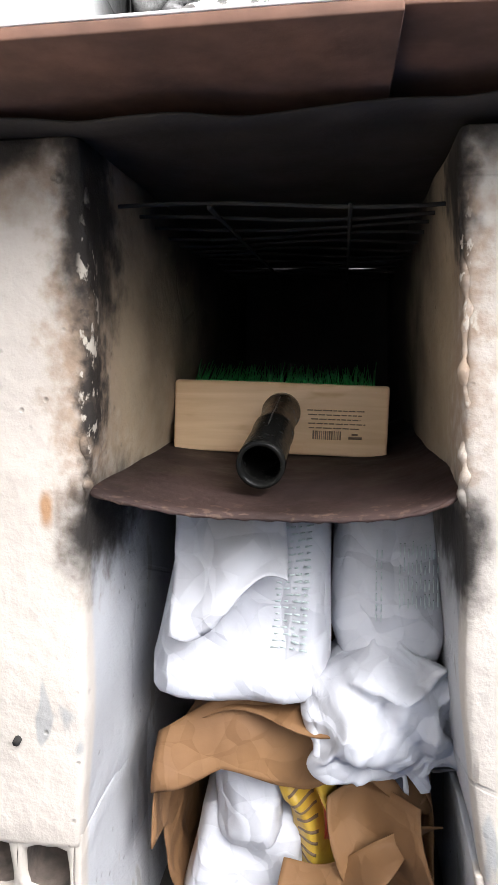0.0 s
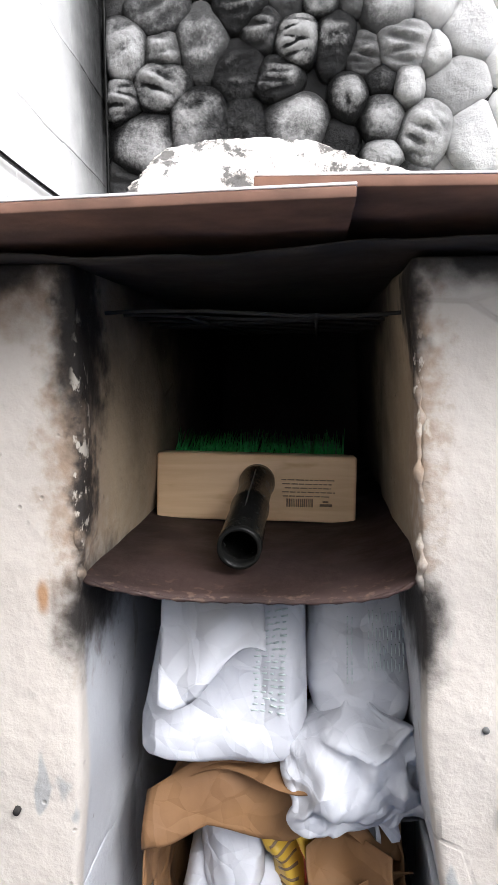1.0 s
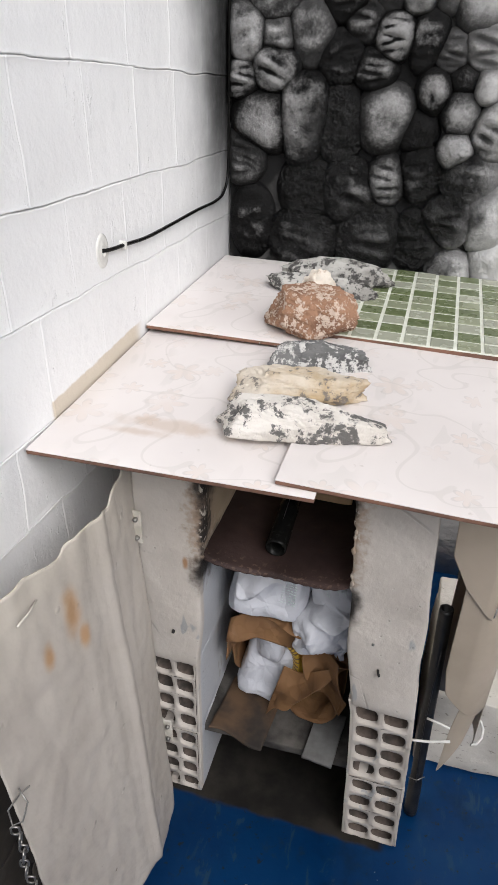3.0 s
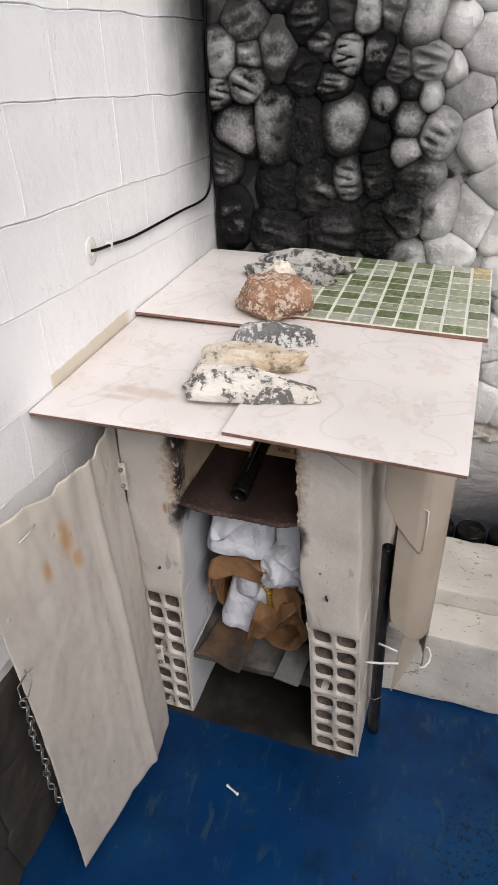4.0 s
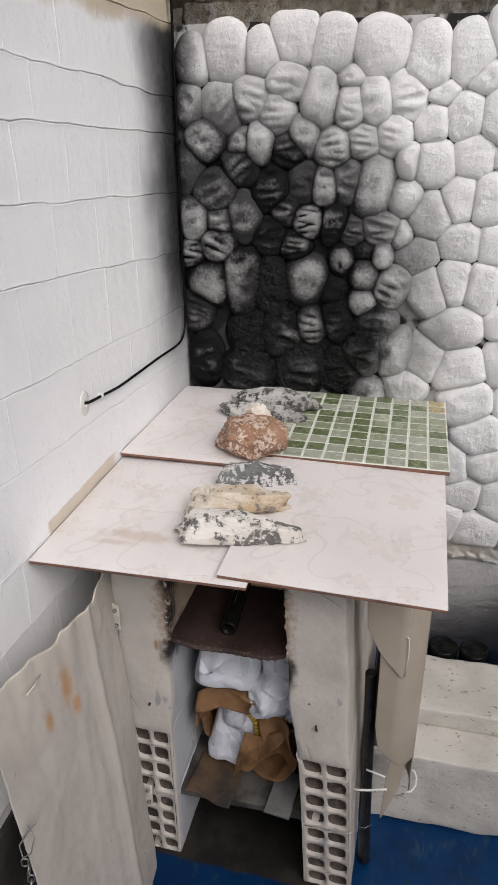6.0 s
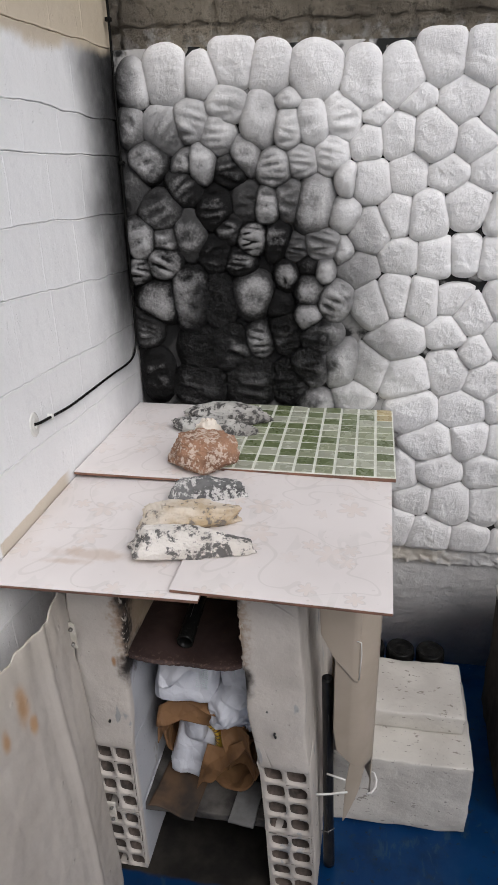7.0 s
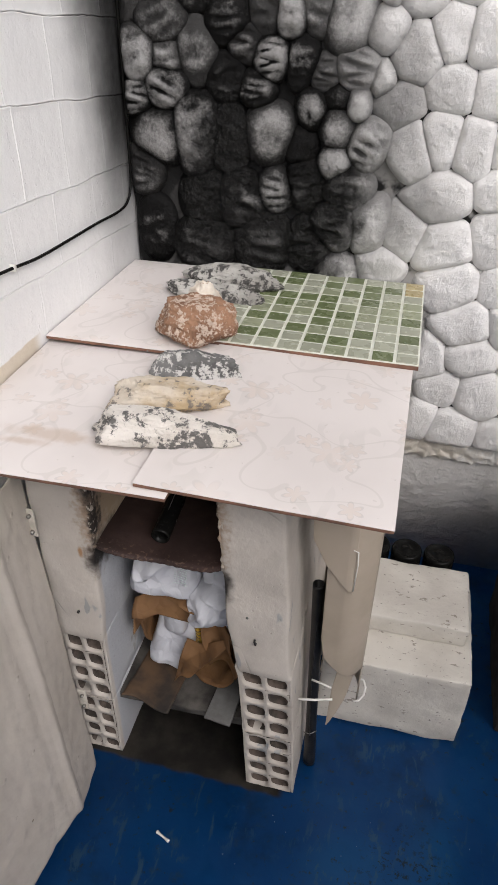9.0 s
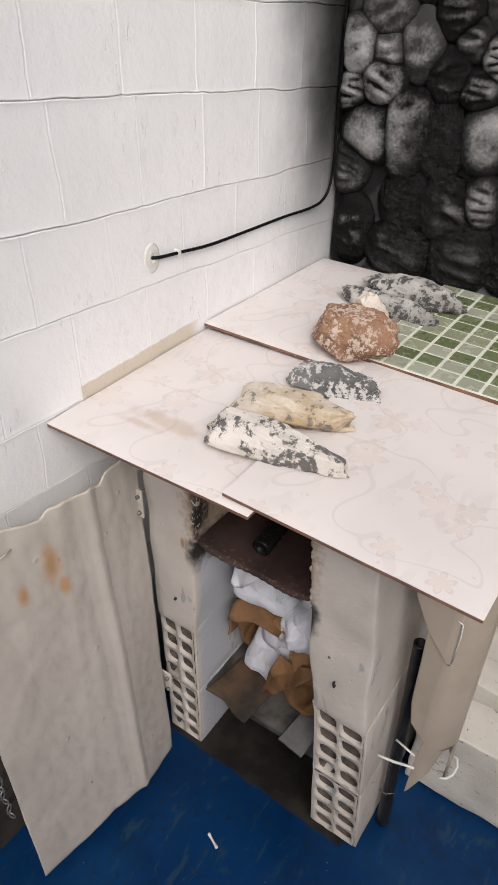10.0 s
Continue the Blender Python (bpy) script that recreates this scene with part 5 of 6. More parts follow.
# ---- white steps, jars, dark box ----
def steps():
    ob = thing("concrete_steps", "chipped white painted two-tread concrete step", "steps", at=(0.84, 1.2, 0))
    sk = lambda p: Vector((p.x, p.y + 0.012 * (p.x - 0.66), p.z))
    place(part("lower_step", rbox(bmesh.new(), (0.655, 1.022, 0.0), (1.006, 1.33, 0.240), r=0.006, step=0.02, amp=0.004, freq=24, seed=2, warp=sk), M_STEP), ob)
    place(part("upper_step", rbox(bmesh.new(), (0.655, 1.126, 0.2405), (0.990, 1.328, 0.300), r=0.006, step=0.02, amp=0.004, freq=24, seed=8, warp=sk), M_STEP), ob)


steps()


def jar(x, y, z):
    ob = thing("jar", "black-lidded jar with a red band behind the steps", "jar", "jars behind the steps", at=(x, y, z))

    def lathe(prof, mat, name, label=""):
        bm = bmesh.new()
        n = 28
        rings = [[bm.verts.new((r * math.cos(2 * math.pi * k / n), r * math.sin(2 * math.pi * k / n), h)) for k in range(n)] for r, h in prof]
        for A, Bq in zip(rings, rings[1:]):
            for k in range(n):
                bm.faces.new((A[k], A[(k + 1) % n], Bq[(k + 1) % n], Bq[k]))
        bm.faces.new(rings[0][::-1])
        bm.faces.new(rings[-1])
        return part(name, bm, mat, ob, label)
    lathe([(0.036, 0), (0.039, 0.004), (0.039, 0.212), (0.034, 0.224)], M_REDLABEL, "jar_body", "red-labelled jar body")
    lathe([(0.039, 0.225), (0.041, 0.228), (0.041, 0.279), (0.039, 0.285), (0.033, 0.286), (0.031, 0.282), (0.012, 0.283), (0.008, 0.286), (0.002, 0.286)], M_BLACK, "lid", "ribbed black plastic lid")
    return ob


j0 = jar(0.915, 1.398, 0.0)
copy_thing(j0, pose(0.828, 1.396, 0.0))
copy_thing(j0, pose(0.742, 1.398, 0.0))


def dark_box():
    ob = thing("wooden_box", "weathered dark wooden box with a pale top edge", "box", at=(1.3, 1.3, 0))
    place(part("box_body", rbox(bmesh.new(), (1.104, 1.085, 0.0), (1.62, 1.52, 0.428), r=0.006, step=0.04, amp=0.006, freq=18, seed=4), M_DARKWOOD), ob)
    place(part("box_top", rbox(bmesh.new(), (1.097, 1.080, 0.430), (1.625, 1.525, 0.446), r=0.004, step=0.04, amp=0.003, freq=20, seed=6), M_STEP, label="pale painted top board"), ob)


dark_box()


# ---- cable on the wall ----
def cable():
    ob = thing("cable", "black electric cable clipped along the wall corner", "cable", at=(0.01, 1.6, 1.2))
    run = [(0.016, 1.640, 2.5), (0.014, 1.640, 1.95), (0.012, 1.638, 1.70), (0.010, 1.636, 1.45), (0.010, 1.634, 1.25), (0.010, 1.628, 1.14), (0.009, 1.60, 1.098), (0.008, 1.54, 1.090),
           (0.008, 1.42, 1.100), (0.007, 1.28, 1.108), (0.007, 1.15, 1.117), (0.007, 1.06, 1.130), (0.005, 1.00, 1.138), (-0.006, 0.985, 1.140)]
    pts = []
    for i in range(len(run) - 1):
        p0, p1, p2, p3 = (Vector(run[max(0, min(k, len(run) - 1))]) for k in (i - 1, i, i + 1, i + 2))
        for j in range(5):
            t = j / 5
            pts.append(0.5 * ((2 * p1) + (p2 - p0) * t + (2 * p0 - 5 * p1 + 4 * p2 - p3) * t * t + (3 * p1 - p0 - 3 * p2 + p3) * t ** 3))
    pts.append(Vector(run[-1]))
    place(part("cable_sheath", tube(bmesh.new(), pts, 0.0034, 8), M_BLACK), ob)
    for y, z in ((1.052, 1.131),):
        place(part("clip", rbox(bmesh.new(), (-0.001, y - 0.004, z - 0.007), (0.012, y + 0.004, z + 0.007), r=0.002, step=1), M_WIRE, label="white plastic cable clip"), ob)
    for z in (1.95, 1.62, 1.30):
        place(part("clip", rbox(bmesh.new(), (0.006, 1.632, z - 0.005), (0.020, 1.648, z + 0.005), r=0.002, step=1), M_BLACK, label="dark cable clip"), ob)


cable()


def grommet():
    bm = bmesh.new()
    n = 32
    prof = [(0.026, -0.002), (0.025, 0.0012), (0.020, 0.0022), (0.012, 0.0016), (0.010, 0.003), (0.008, 0.003), (0.007, -0.004)]
    rings = [[bm.verts.new((h, 0.986 + 0.8 * r * math.cos(2 * math.pi * k / n), 1.140 + 1.1 * r * math.sin(2 * math.pi * k / n))) for k in range(n)] for r, h in prof]
    for A, Bq in zip(rings, rings[1:]):
        for k in range(n):
            bm.faces.new((A[k], A[(k + 1) % n], Bq[(k + 1) % n], Bq[k]))
    bm.faces.new(rings[-1])
    tagged(part("cable_rosette", bm, M_WIRE), "round off-white plaster rosette round the cable hole", "cable outlet")


grommet()


# ---- small things ----
def bone():
    bm = bmesh.new()
    pts, rad = [], []
    for i in range(13):
        t = i / 12
        pts.append((0.358 + 0.034 * t, 0.642 - 0.014 * t, 0.0055))
        rad.append(0.0026 + 0.0032 * (abs(2 * t - 1) ** 4) - (0.003 if i in (0, 12) else 0))
    tube(bm, pts, rad, 10)
    tagged(part("plastic_peg", bm, M_WIRE), "small white bone-shaped plastic peg on the floor", "litter")


bone()


def pier_marks():
    # plugged hole, screw and rust spot on the pier fronts
    bm = bmesh.new()
    n = 32
    prof = [(0.022, 0.0040), (0.020, 0.0027), (0.015, 0.0023), (0.010, 0.0024), (0.0, 0.0024)]
    c = Vector((0.520, 0.797, 0.588))
    rings = [[bm.verts.new(c + Vector((r * math.cos(2 * math.pi * k / n), h + 0.0003 * math.sin(k * 3), r * math.sin(2 * math.pi * k / n)))) for k in range(n)] for r, h in prof[:-1]]
    for A, Bq in zip(rings, rings[1:]):
        for k in range(n):
            bm.faces.new((A[k], A[(k + 1) % n], Bq[(k + 1) % n], Bq[k]))
    bm.faces.new(rings[-1])
    place(part("plaster_patch", bm, M_PIER), barbecue)
    place(part("wall_plug", tube(bmesh.new(), [(0.524, 0.801, 0.592), (0.524, 0.7975, 0.592)], 0.0026, 10), M_GREYBOARD, label="grey wall plug"), barbecue)
    place(part("screw_hole", tube(bmesh.new(), [(0.539, 0.803, 0.531), (0.540, 0.7945, 0.531), (0.542, 0.7945, 0.524), (0.541, 0.803, 0.520)], 0.0022, 8), M_CHAR, label="dark rusty screw hole"), barbecue)
    place(part("screw_hole", tube(bmesh.new(), [(0.167, 0.803, 0.508), (0.168, 0.7955, 0.508)], 0.003, 8), M_CHAR, label="small dark hole"), barbecue)


pier_marks()


# ---- wall pieces: blocks, stones, flagstones ----
JOINTS = [(0.50, -0.06), (0.655, -0.08), (0.797, -0.11), (0.941, -0.065), (1.105, -0.085), (1.253, -0.088), (1.430, -0.113), (1.562, -0.085), (1.690, -0.065), (1.79, -0.08), (1.915, -0.03), (2.07, 0.0), (2.21, 0.0), (2.35, 0.0), (2.49, 0.0)]
UPRIGHTS = [0.58, 0.765, 0.672, 0.785, 0.89, 0.795, 0.95, 0.85, 0.76, 0.87, 0.78, 0.88, 0.79, 0.87]


def wall_blocks():
    """Painted blocks: each front is a slab whose paint stands up in a thin lip along the joints."""
    steps_in = [0.0, 0.0006, 0.0016, 0.0032, 0.006, 0.012]
    rnd = random.Random(12)
    for i in range(len(JOINTS) - 1):
        (za, sa), (zb, sb) = JOINTS[i], JOINTS[i + 1]
        cuts = [UPRIGHTS[i] + 0.178 * k + (rnd.uniform(-0.008, 0.008) if k else 0.0) for k in range(-5, 6)]
        cuts = [c for c in cuts if 0.0 < c < 1.60] + [1.672]
        for y0, y1 in zip(cuts, cuts[1:]):
            W = y1 - y0
            ys = steps_in + [0.02 + (W - 0.04) * k / 7 for k in range(8)] + [W - d for d in reversed(steps_in)]
            H0 = zb - za
            zs = steps_in + [0.02 + (H0 - 0.04) * k / 6 for k in range(7)] + [H0 - d for d in reversed(steps_in)]
            bm = bmesh.new()
            faint = rnd.uniform(0.25, 0.9)
            grid = []
            for u in ys:
                col = []
                for v in zs:
                    yy = y0 + u
                    lo = za + sa * (yy - 0.8) + 0.007 * nz((0, yy, za), 9, 2) + 0.0018 * nz((0, yy, za), 45, 3)
                    hi = zb + sb * (yy - 0.8) + 0.007 * nz((0, yy, zb), 9, 2) + 0.0018 * nz((0, yy, zb), 45, 3)
                    dz, dy = min(v, H0 - v), min(u, W - u)
                    z = lo + v if v < 0.015 else hi - (H0 - v) if H0 - v < 0.015 else lo + (hi - lo) * v / H0
                    yj = y0 if u < W / 2 else y1
                    side = 0.006 * nz((0, yj, z), 11, 6) + 0.0015 * nz((0, yj, z), 60, 6)
                    chip = 1.0 + 0.8 * nz((0, yy, z), 60, 1)
                    x = 0.0014 * nz((0, yy, z), 8, i)
                    x += 0.0014 * chip * math.exp(-((dz - 0.0022) / 0.0012) ** 2) - 0.0030 * math.exp(-(dz / 0.0007) ** 2)
                    x += faint * (0.0010 * chip * math.exp(-((dy - 0.0022) / 0.0012) ** 2) - 0.0026 * math.exp(-(dy / 0.0008) ** 2))
                    col.append(bm.verts.new((x, yy + side, z)))
                grid.append(col)
            for a in range(len(ys) - 1):
                for b in range(len(zs) - 1):
                    bm.faces.new((grid[a][b], grid[a + 1][b], grid[a + 1][b + 1], grid[a][b + 1]))
            edge = grid[0] + [c[-1] for c in grid[1:]] + grid[-1][-2::-1] + [c[0] for c in grid[-2:0:-1]]
            back = [bm.verts.new((-0.012, v.co.y, v.co.z)) for v in edge]
            for k in range(len(edge)):
                m = (k + 1) % len(edge)
                bm.faces.new((edge[k], back[k], back[m], edge[m]))
            part("block", bm, M_WALL, wall_west)


wall_blocks()

STONES = []


def stone_course(*row):
    STONES.extend(row)


# each stone: x, z, half width, half height, lean, whether fingers pressed grooves into it
stone_course((0.055, 1.800, 0.039, 0.053, 0, 0), (0.146, 1.814, 0.058, 0.065, 0, 0), (0.236, 1.814, 0.045, 0.050, 0, 0), (0.317, 1.845, 0.056, 0.059, 0, 0), (0.411, 1.827, 0.052, 0.059, 0, 0), (0.523, 1.810, 0.065, 0.063, 0, 0), (0.641, 1.792, 0.050, 0.066, 0, 0), (0.738, 1.798, 0.052, 0.062, -5, 0), (0.825, 1.844, 0.053, 0.062, 0, 0), (0.934, 1.841, 0.054, 0.061, 0, 0), (0.299, 1.753, 0.048, 0.042, 0, 1), (0.384, 1.712, 0.043, 0.074, 0, 0))
stone_course((0.461, 1.760, 0.032, 0.023, 0, 0), (0.459, 1.694, 0.032, 0.048, 0, 1), (0.519, 1.707, 0.037, 0.060, -8, 1), (0.596, 1.720, 0.041, 0.061, -20, 1), (0.679, 1.720, 0.038, 0.023, -20, 0), (0.779, 1.754, 0.044, 0.030, -15, 0), (0.880, 1.745, 0.056, 0.050, 0, 0), (0.963, 1.716, 0.032, 0.061, 0, 0), (0.042, 1.703, 0.033, 0.050, 0, 0), (0.134, 1.696, 0.055, 0.061, -35, 1), (0.207, 1.715, 0.049, 0.050, 15, 1), (0.273, 1.682, 0.044, 0.049, 0, 1))
stone_course((0.660, 1.656, 0.037, 0.048, 10, 0), (0.738, 1.668, 0.045, 0.053, 0, 0), (0.822, 1.669, 0.057, 0.063, 0, 0), (0.921, 1.660, 0.046, 0.055, 0, 0), (0.229, 1.615, 0.035, 0.055, 0, 1), (0.347, 1.634, 0.033, 0.062, -12, 1), (0.303, 1.595, 0.042, 0.040, 0, 1), (0.083, 1.619, 0.046, 0.046, -30, 1), (0.179, 1.618, 0.025, 0.039, 30, 1), (0.179, 1.555, 0.041, 0.059, -35, 1), (0.422, 1.603, 0.041, 0.047, 0, 1), (0.495, 1.618, 0.038, 0.040, 0, 1))
stone_course((0.568, 1.629, 0.042, 0.048, 10, 1), (0.611, 1.571, 0.026, 0.047, 0, 0), (0.670, 1.565, 0.053, 0.062, 0, 0), (0.767, 1.584, 0.051, 0.053, 0, 0), (0.863, 1.584, 0.056, 0.039, 0, 0), (0.962, 1.592, 0.046, 0.052, 20, 0), (0.020, 1.561, 0.047, 0.084, 0, 1), (0.106, 1.495, 0.052, 0.049, -20, 1), (0.258, 1.496, 0.043, 0.070, 0, 1), (0.350, 1.514, 0.037, 0.057, 0, 1), (0.400, 1.508, 0.033, 0.050, 0, 1), (0.458, 1.520, 0.032, 0.059, 0, 1))
stone_course((0.529, 1.505, 0.051, 0.085, 5, 0), (0.609, 1.486, 0.038, 0.044, 0, 0), (0.676, 1.446, 0.053, 0.062, -10, 0), (0.740, 1.481, 0.042, 0.058, 0, 0), (0.822, 1.479, 0.048, 0.067, 0, 0), (0.920, 1.505, 0.052, 0.056, 30, 0), (0.998, 1.483, 0.033, 0.057, 0, 0), (0.047, 1.421, 0.038, 0.061, -10, 1), (0.187, 1.429, 0.042, 0.082, 0, 1), (0.113, 1.416, 0.035, 0.038, 0, 1), (0.109, 1.359, 0.048, 0.054, 30, 1), (0.257, 1.383, 0.042, 0.056, 0, 1))
stone_course((0.298, 1.448, 0.035, 0.043, 0, 1), (0.361, 1.425, 0.038, 0.044, 0, 1), (0.429, 1.419, 0.034, 0.061, 0, 1), (0.482, 1.396, 0.030, 0.042, 0, 1), (0.554, 1.409, 0.044, 0.044, 0, 1), (0.608, 1.391, 0.022, 0.039, 0, 0), (0.645, 1.337, 0.059, 0.055, -15, 0), (0.759, 1.376, 0.057, 0.049, 0, 0), (0.848, 1.377, 0.054, 0.053, 0, 0), (0.924, 1.384, 0.046, 0.048, 0, 0), (0.999, 1.379, 0.043, 0.055, 0, 0), (0.039, 1.332, 0.036, 0.042, 0, 1))
stone_course((0.081, 1.254, 0.069, 0.071, 35, 0), (0.177, 1.263, 0.054, 0.098, 0, 1), (0.265, 1.252, 0.043, 0.081, 0, 1), (0.363, 1.267, 0.060, 0.066, 0, 0), (0.328, 1.362, 0.039, 0.038, 0, 1), (0.457, 1.327, 0.032, 0.045, 0, 0), (0.514, 1.347, 0.038, 0.030, 30, 0), (0.560, 1.339, 0.028, 0.033, 0, 0), (0.515, 1.290, 0.034, 0.049, 0, 0), (0.433, 1.243, 0.039, 0.042, 0, 0), (0.516, 1.213, 0.034, 0.035, 0, 0), (0.592, 1.260, 0.040, 0.068, 25, 1))
stone_course((0.693, 1.250, 0.050, 0.071, -30, 0), (0.748, 1.271, 0.049, 0.064, 0, 0), (0.828, 1.260, 0.053, 0.064, 0, 0), (0.901, 1.262, 0.055, 0.038, -20, 0), (0.959, 1.220, 0.052, 0.064, 20, 0), (1.026, 1.259, 0.037, 0.063, 0, 0), (0.451, 1.164, 0.045, 0.060, 0, 1), (0.552, 1.161, 0.052, 0.054, 0, 1), (0.039, 1.170, 0.045, 0.056, 0, 1), (0.197, 1.106, 0.056, 0.072, 0, 1), (0.294, 1.110, 0.055, 0.068, 0, 1), (0.377, 1.141, 0.038, 0.050, 0, 1))
stone_course((0.062, 1.021, 0.049, 0.075, 0, 1), (0.191, 0.997, 0.071, 0.063, 0, 1), (0.347, 1.012, 0.069, 0.074, 0, 1), (0.465, 1.011, 0.054, 0.064, 0, 1), (0.525, 1.063, 0.048, 0.054, 0, 1), (0.611, 1.074, 0.045, 0.070, 10, 0), (0.699, 1.064, 0.052, 0.073, -20, 0), (0.790, 1.034, 0.074, 0.059, 0, 0), (0.762, 1.151, 0.081, 0.059, -15, 0), (0.897, 1.173, 0.058, 0.045, 0, 0), (0.977, 1.117, 0.037, 0.070, 20, 0), (1.039, 1.158, 0.041, 0.057, 0, 0))
stone_course((0.914, 1.063, 0.060, 0.066, 0, 0), (1.011, 1.035, 0.057, 0.061, 0, 0), (0.646, 0.974, 0.060, 0.044, 0, 0), (0.541, 0.954, 0.054, 0.038, 0, 0), (0.822, 0.936, 0.068, 0.064, 0, 0), (0.963, 0.944, 0.064, 0.060, 0, 0), (1.061, 0.961, 0.041, 0.062, 0, 0), (0.877, 0.832, 0.075, 0.063, 0, 0), (0.990, 0.850, 0.056, 0.069, 0, 0), (1.070, 0.845, 0.036, 0.074, 0, 0), (0.907, 0.751, 0.080, 0.055, 10, 0), (0.807, 0.736, 0.048, 0.079, 0, 0))
stone_course((1.044, 0.754, 0.060, 0.071, 0, 0), (0.844, 0.646, 0.051, 0.057, 0, 0), (0.954, 0.637, 0.059, 0.072, 0, 0), (1.066, 0.644, 0.055, 0.074, 0, 0), (0.901, 0.517, 0.073, 0.064, 0, 0), (0.813, 0.539, 0.040, 0.071, 0, 0), (1.022, 0.507, 0.063, 0.056, 0, 0), (1.121, 0.489, 0.042, 0.071, 0, 0))
rs = random.Random(77)
for i in range(17):
    for j in range(16):
        x, z = 0.05 + 0.094 * i + rs.uniform(-0.025, 0.025), 0.50 + 0.088 * j + rs.uniform(-0.022, 0.022)
        if all(((x - q[0]) / (q[2] + 0.028)) ** 2 + ((z - q[1]) / (q[3] + 0.028)) ** 2 > 1 for q in STONES) and x < 1.55 and z < 1.86:
            STONES.append((x, z, 0.05, 0.05, 0, 0))


def reach(st, dx, dz):
    """Radius of a stone's leaning oval in the direction dx, dz."""
    r = -math.radians(st[4])
    a, b = dx * math.cos(r) + dz * math.sin(r), -dx * math.sin(r) + dz * math.cos(r)
    return math.hypot(a, b) / math.sqrt((a / st[2]) ** 2 + (b / st[3]) ** 2)


def cobble(name, st, sites, limits, depth, parent, mat, seed, plane, flat=6.0, slack=1.0, power=8.0, lift=0.0):
    """Rounded cement stone that fills the room between its neighbours. plane(a, b, h) sets it on its wall."""
    sx, sz = st[0], st[1]
    near = sorted(((q[0] - sx) ** 2 + (q[1] - sz) ** 2, q[0] - sx, q[1] - sz, q) for q in sites if q is not st)[:12]
    rnd = random.Random(seed)
    n = 44
    radii = []
    for k in range(n):
        c, s = math.cos(2 * math.pi * k / n), math.sin(2 * math.pi * k / n)
        t = (1 / (reach(st, c, s) * 1.30)) ** power
        for d2, a, b, q in near:
            d = math.sqrt(d2)
            u = (c * a + s * b) / d
            if u > 0.05:
                mine, other = reach(st, a, b), reach(q, -a, -b)
                t += (u / max(d * mine / (mine + other) * slack, 0.008)) ** power
        for u, d in ((-c, sx - limits[0]), (c, limits[1] - sx), (-s, sz - limits[2]), (s, limits[3] - sz)):
            if u > 0.05:
                t += (u / max(d, 0.01)) ** power
        radii.append(t ** (-1 / power) * 1.03 * (1 + 0.045 * nz((c, s, seed), 1.7) + 0.02 * nz((c, s, seed), 5)))
    lean = -math.radians(st[4])
    cl, sl = math.cos(lean), math.sin(lean)
    dents = []
    if st[5]:
        m = rnd.choice((3, 4, 4, 5))
        for k in range(m):
            dents.append((rnd.uniform(-0.35, 0.35) * st[2], (-0.62 + 1.24 * (k + rnd.uniform(-0.15, 0.15)) / (m - 1)) * st[3], rnd.uniform(0.65, 1.0) * st[2], st[3] * 0.52 / (m - 1), rnd.uniform(0.007, 0.014), rnd.uniform(-0.3, 0.3)))
    elif flat < 4:
        for k in range(rnd.choice((0, 1, 2))):
            dents.append((rnd.uniform(-0.5, 0.5) * st[2], rnd.uniform(-0.5, 0.5) * st[3], 0.4 * st[2], 0.28 * st[3], rnd.uniform(0.003, 0.006), rnd.uniform(-0.8, 0.8)))
    dep = depth * rnd.uniform(0.75, 1.25)
    tip_x, tip_z = rnd.uniform(-0.12, 0.12), rnd.uniform(-0.14, 0.10)

    def height(a, b, f):
        w = 1 - f ** 4
        p, q = a * cl + b * sl, -a * sl + b * cl
        h = dep * (1 - f ** flat) ** 0.6 * (1 + (tip_x * a + tip_z * b) / 0.06)
        for dp, dq, wp, wq, dd, tw in dents:
            h -= w * dd * math.exp(-((p - dp) / wp) ** 2 - ((q - dq - tw * (p - dp)) / wq) ** 2)
        return h + w * (0.0050 * nz((sx + a, sz + b, 0), 17, seed % 7) + 0.0022 * nz((sx + a, sz + b, 0), 48, 3) + 0.0010 * nz((sx + a, sz + b, 0), 120, 5))
    bm = bmesh.new()
    rings = []
    for f in (None, 1.0, 0.975, 0.94, 0.90, 0.85, 0.79, 0.72, 0.65, 0.57, 0.49, 0.41, 0.33, 0.25, 0.17, 0.09):
        ring = []
        for k in range(n):
            g = 2 * math.pi * k / n
            a, b = math.cos(g) * radii[k] * (f or 1.0), math.sin(g) * radii[k] * (f or 1.0)
            ring.append(bm.verts.new(plane(sx + a, sz + b, -0.012 if f is None else height(a, b, f) + lift)))
        rings.append(ring)
    for A, Bq in zip(rings, rings[1:]):
        for k in range(n):
            bm.faces.new((A[k], A[(k + 1) % n], Bq[(k + 1) % n], Bq[k]))
    top = bm.verts.new(plane(sx, sz, height(0, 0, 0) + lift))
    for k in range(n):
        bm.faces.new((rings[-1][k], rings[-1][(k + 1) % n], top))
    return part(name, bm, mat, parent)


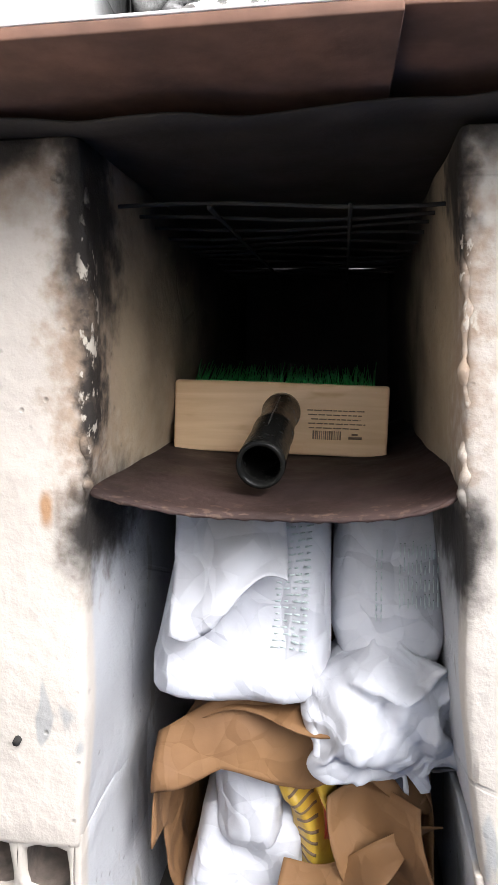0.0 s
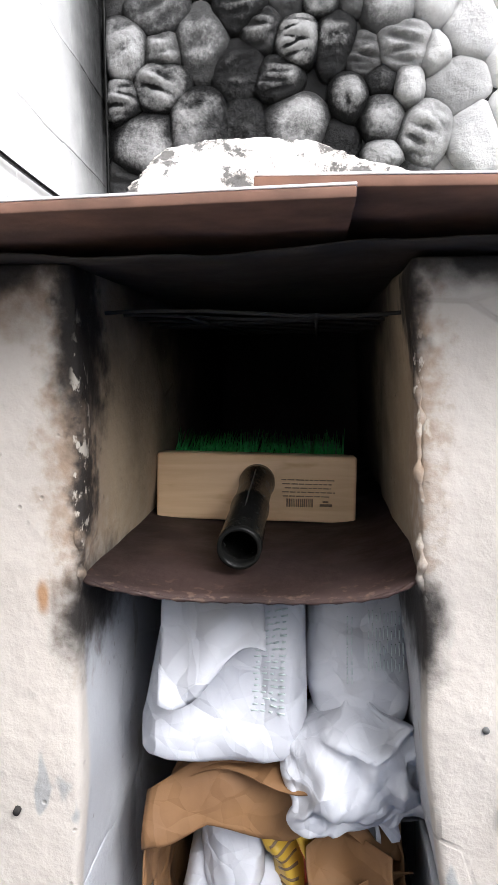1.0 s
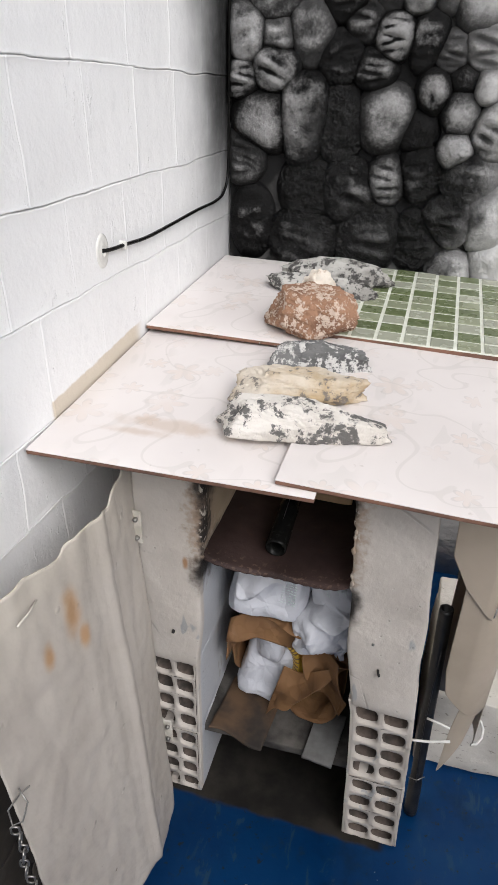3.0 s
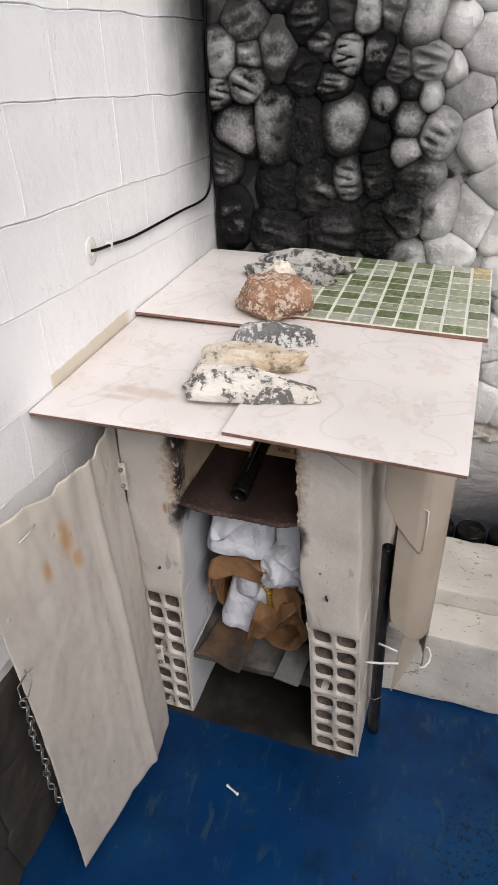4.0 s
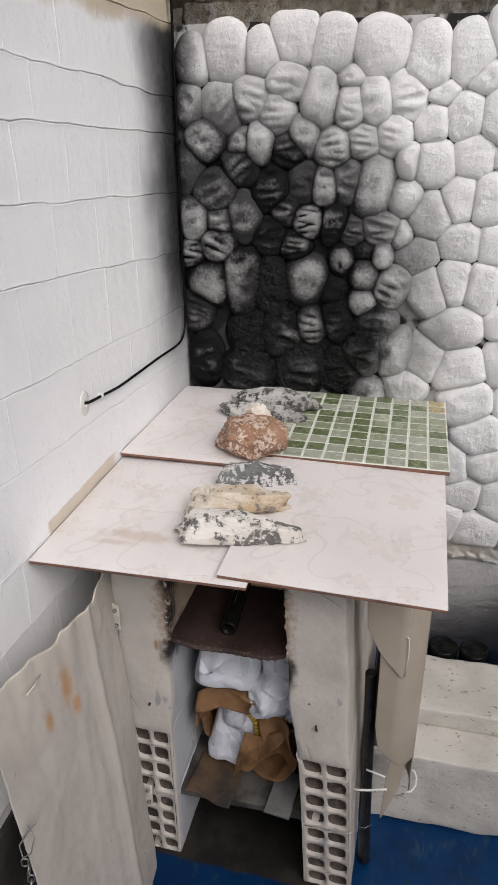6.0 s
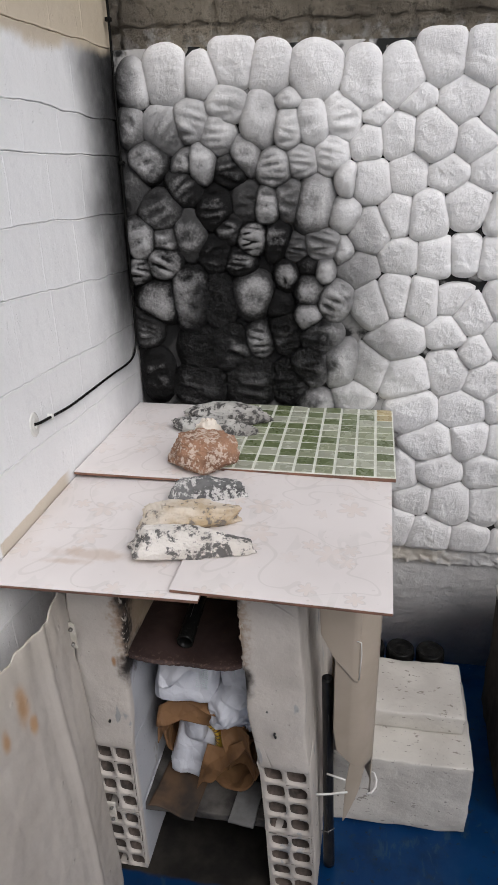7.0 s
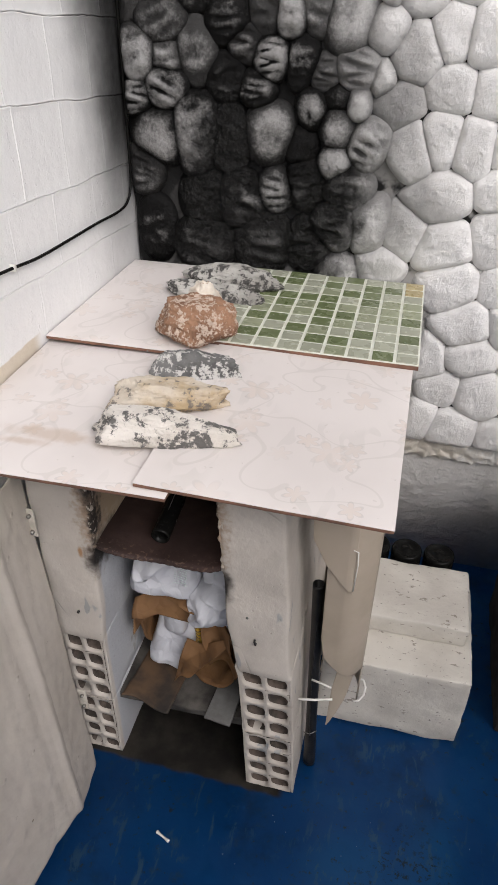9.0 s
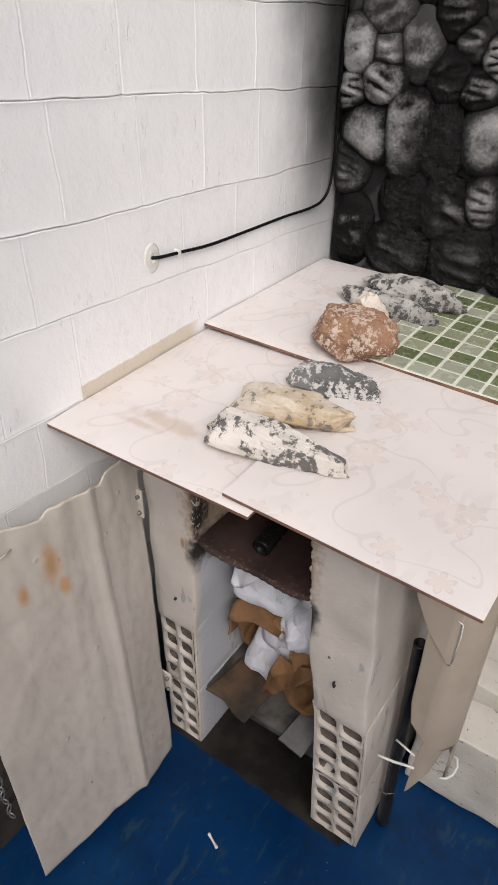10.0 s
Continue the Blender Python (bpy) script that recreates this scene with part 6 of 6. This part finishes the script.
cladding = tagged(boxpart("stone_cladding", (0.004, YB - 0.012, 0.47), (1.56, YB, 1.885), M_MORTAR, r=0.002, step=0.06, amp=0.002, freq=30), "round cement stones painted white, black with soot above the grill", "wall cladding", kind="structure")
for k, s in enumerate(STONES):
    if s[0] > 0.74 or s[1] > 0.90:
        egg = s[0] < 0.62 and s[1] < 1.77
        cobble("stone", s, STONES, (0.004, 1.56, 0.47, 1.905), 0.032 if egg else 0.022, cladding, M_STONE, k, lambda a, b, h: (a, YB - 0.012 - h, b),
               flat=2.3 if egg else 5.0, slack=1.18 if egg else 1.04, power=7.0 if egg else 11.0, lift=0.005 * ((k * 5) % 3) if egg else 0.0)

place_ledge = rbox(bmesh.new(), (0.60, YB - 0.013, 0.410), (1.58, YB + 0.004, 0.500), r=0.010, step=0.006, amp=0.010, freq=60, seed=6)
part("mortar_ledge", place_ledge, M_RENDER, cladding, "ragged mortar edge under the stones")

# bare block courses over the cladding
tagged(boxpart("block_mortar", (0.0, YB - 0.005, 1.75), (1.75, YB, 2.55), M_RAW, r=0, step=0.3), "dark recessed mortar behind bare blocks", "mortar", kind="structure")
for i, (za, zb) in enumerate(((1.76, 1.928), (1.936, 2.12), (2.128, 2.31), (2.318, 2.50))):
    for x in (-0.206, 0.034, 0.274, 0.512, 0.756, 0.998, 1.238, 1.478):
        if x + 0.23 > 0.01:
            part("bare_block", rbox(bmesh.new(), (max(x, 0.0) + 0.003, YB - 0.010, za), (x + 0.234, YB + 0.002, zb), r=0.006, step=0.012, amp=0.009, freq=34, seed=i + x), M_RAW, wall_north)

# slate flagstones at the foot of the side wall
dado = tagged(boxpart("slate_dado", (-0.004, -1.2, 0.0), (0.006, 0.78, 0.49), M_CHAR, r=0.001, step=0.2), "dark slate flagstones at the foot of the wall", "wall cladding", kind="structure")
SLATES = [(-0.05 + 0.155 * i + rs.uniform(-0.03, 0.03), 0.08 + 0.15 * j + rs.uniform(-0.03, 0.03), 0.09, 0.09, 0, 0) for i in range(6) for j in range(3)]
for k, s in enumerate(SLATES):
    cobble("flagstone", s, SLATES, (-0.15, 0.78, 0.0, 0.49), 0.007, dado, M_SLATE, k + 300, lambda a, b, h: (0.006 + h, a, b), flat=9.0, power=14)
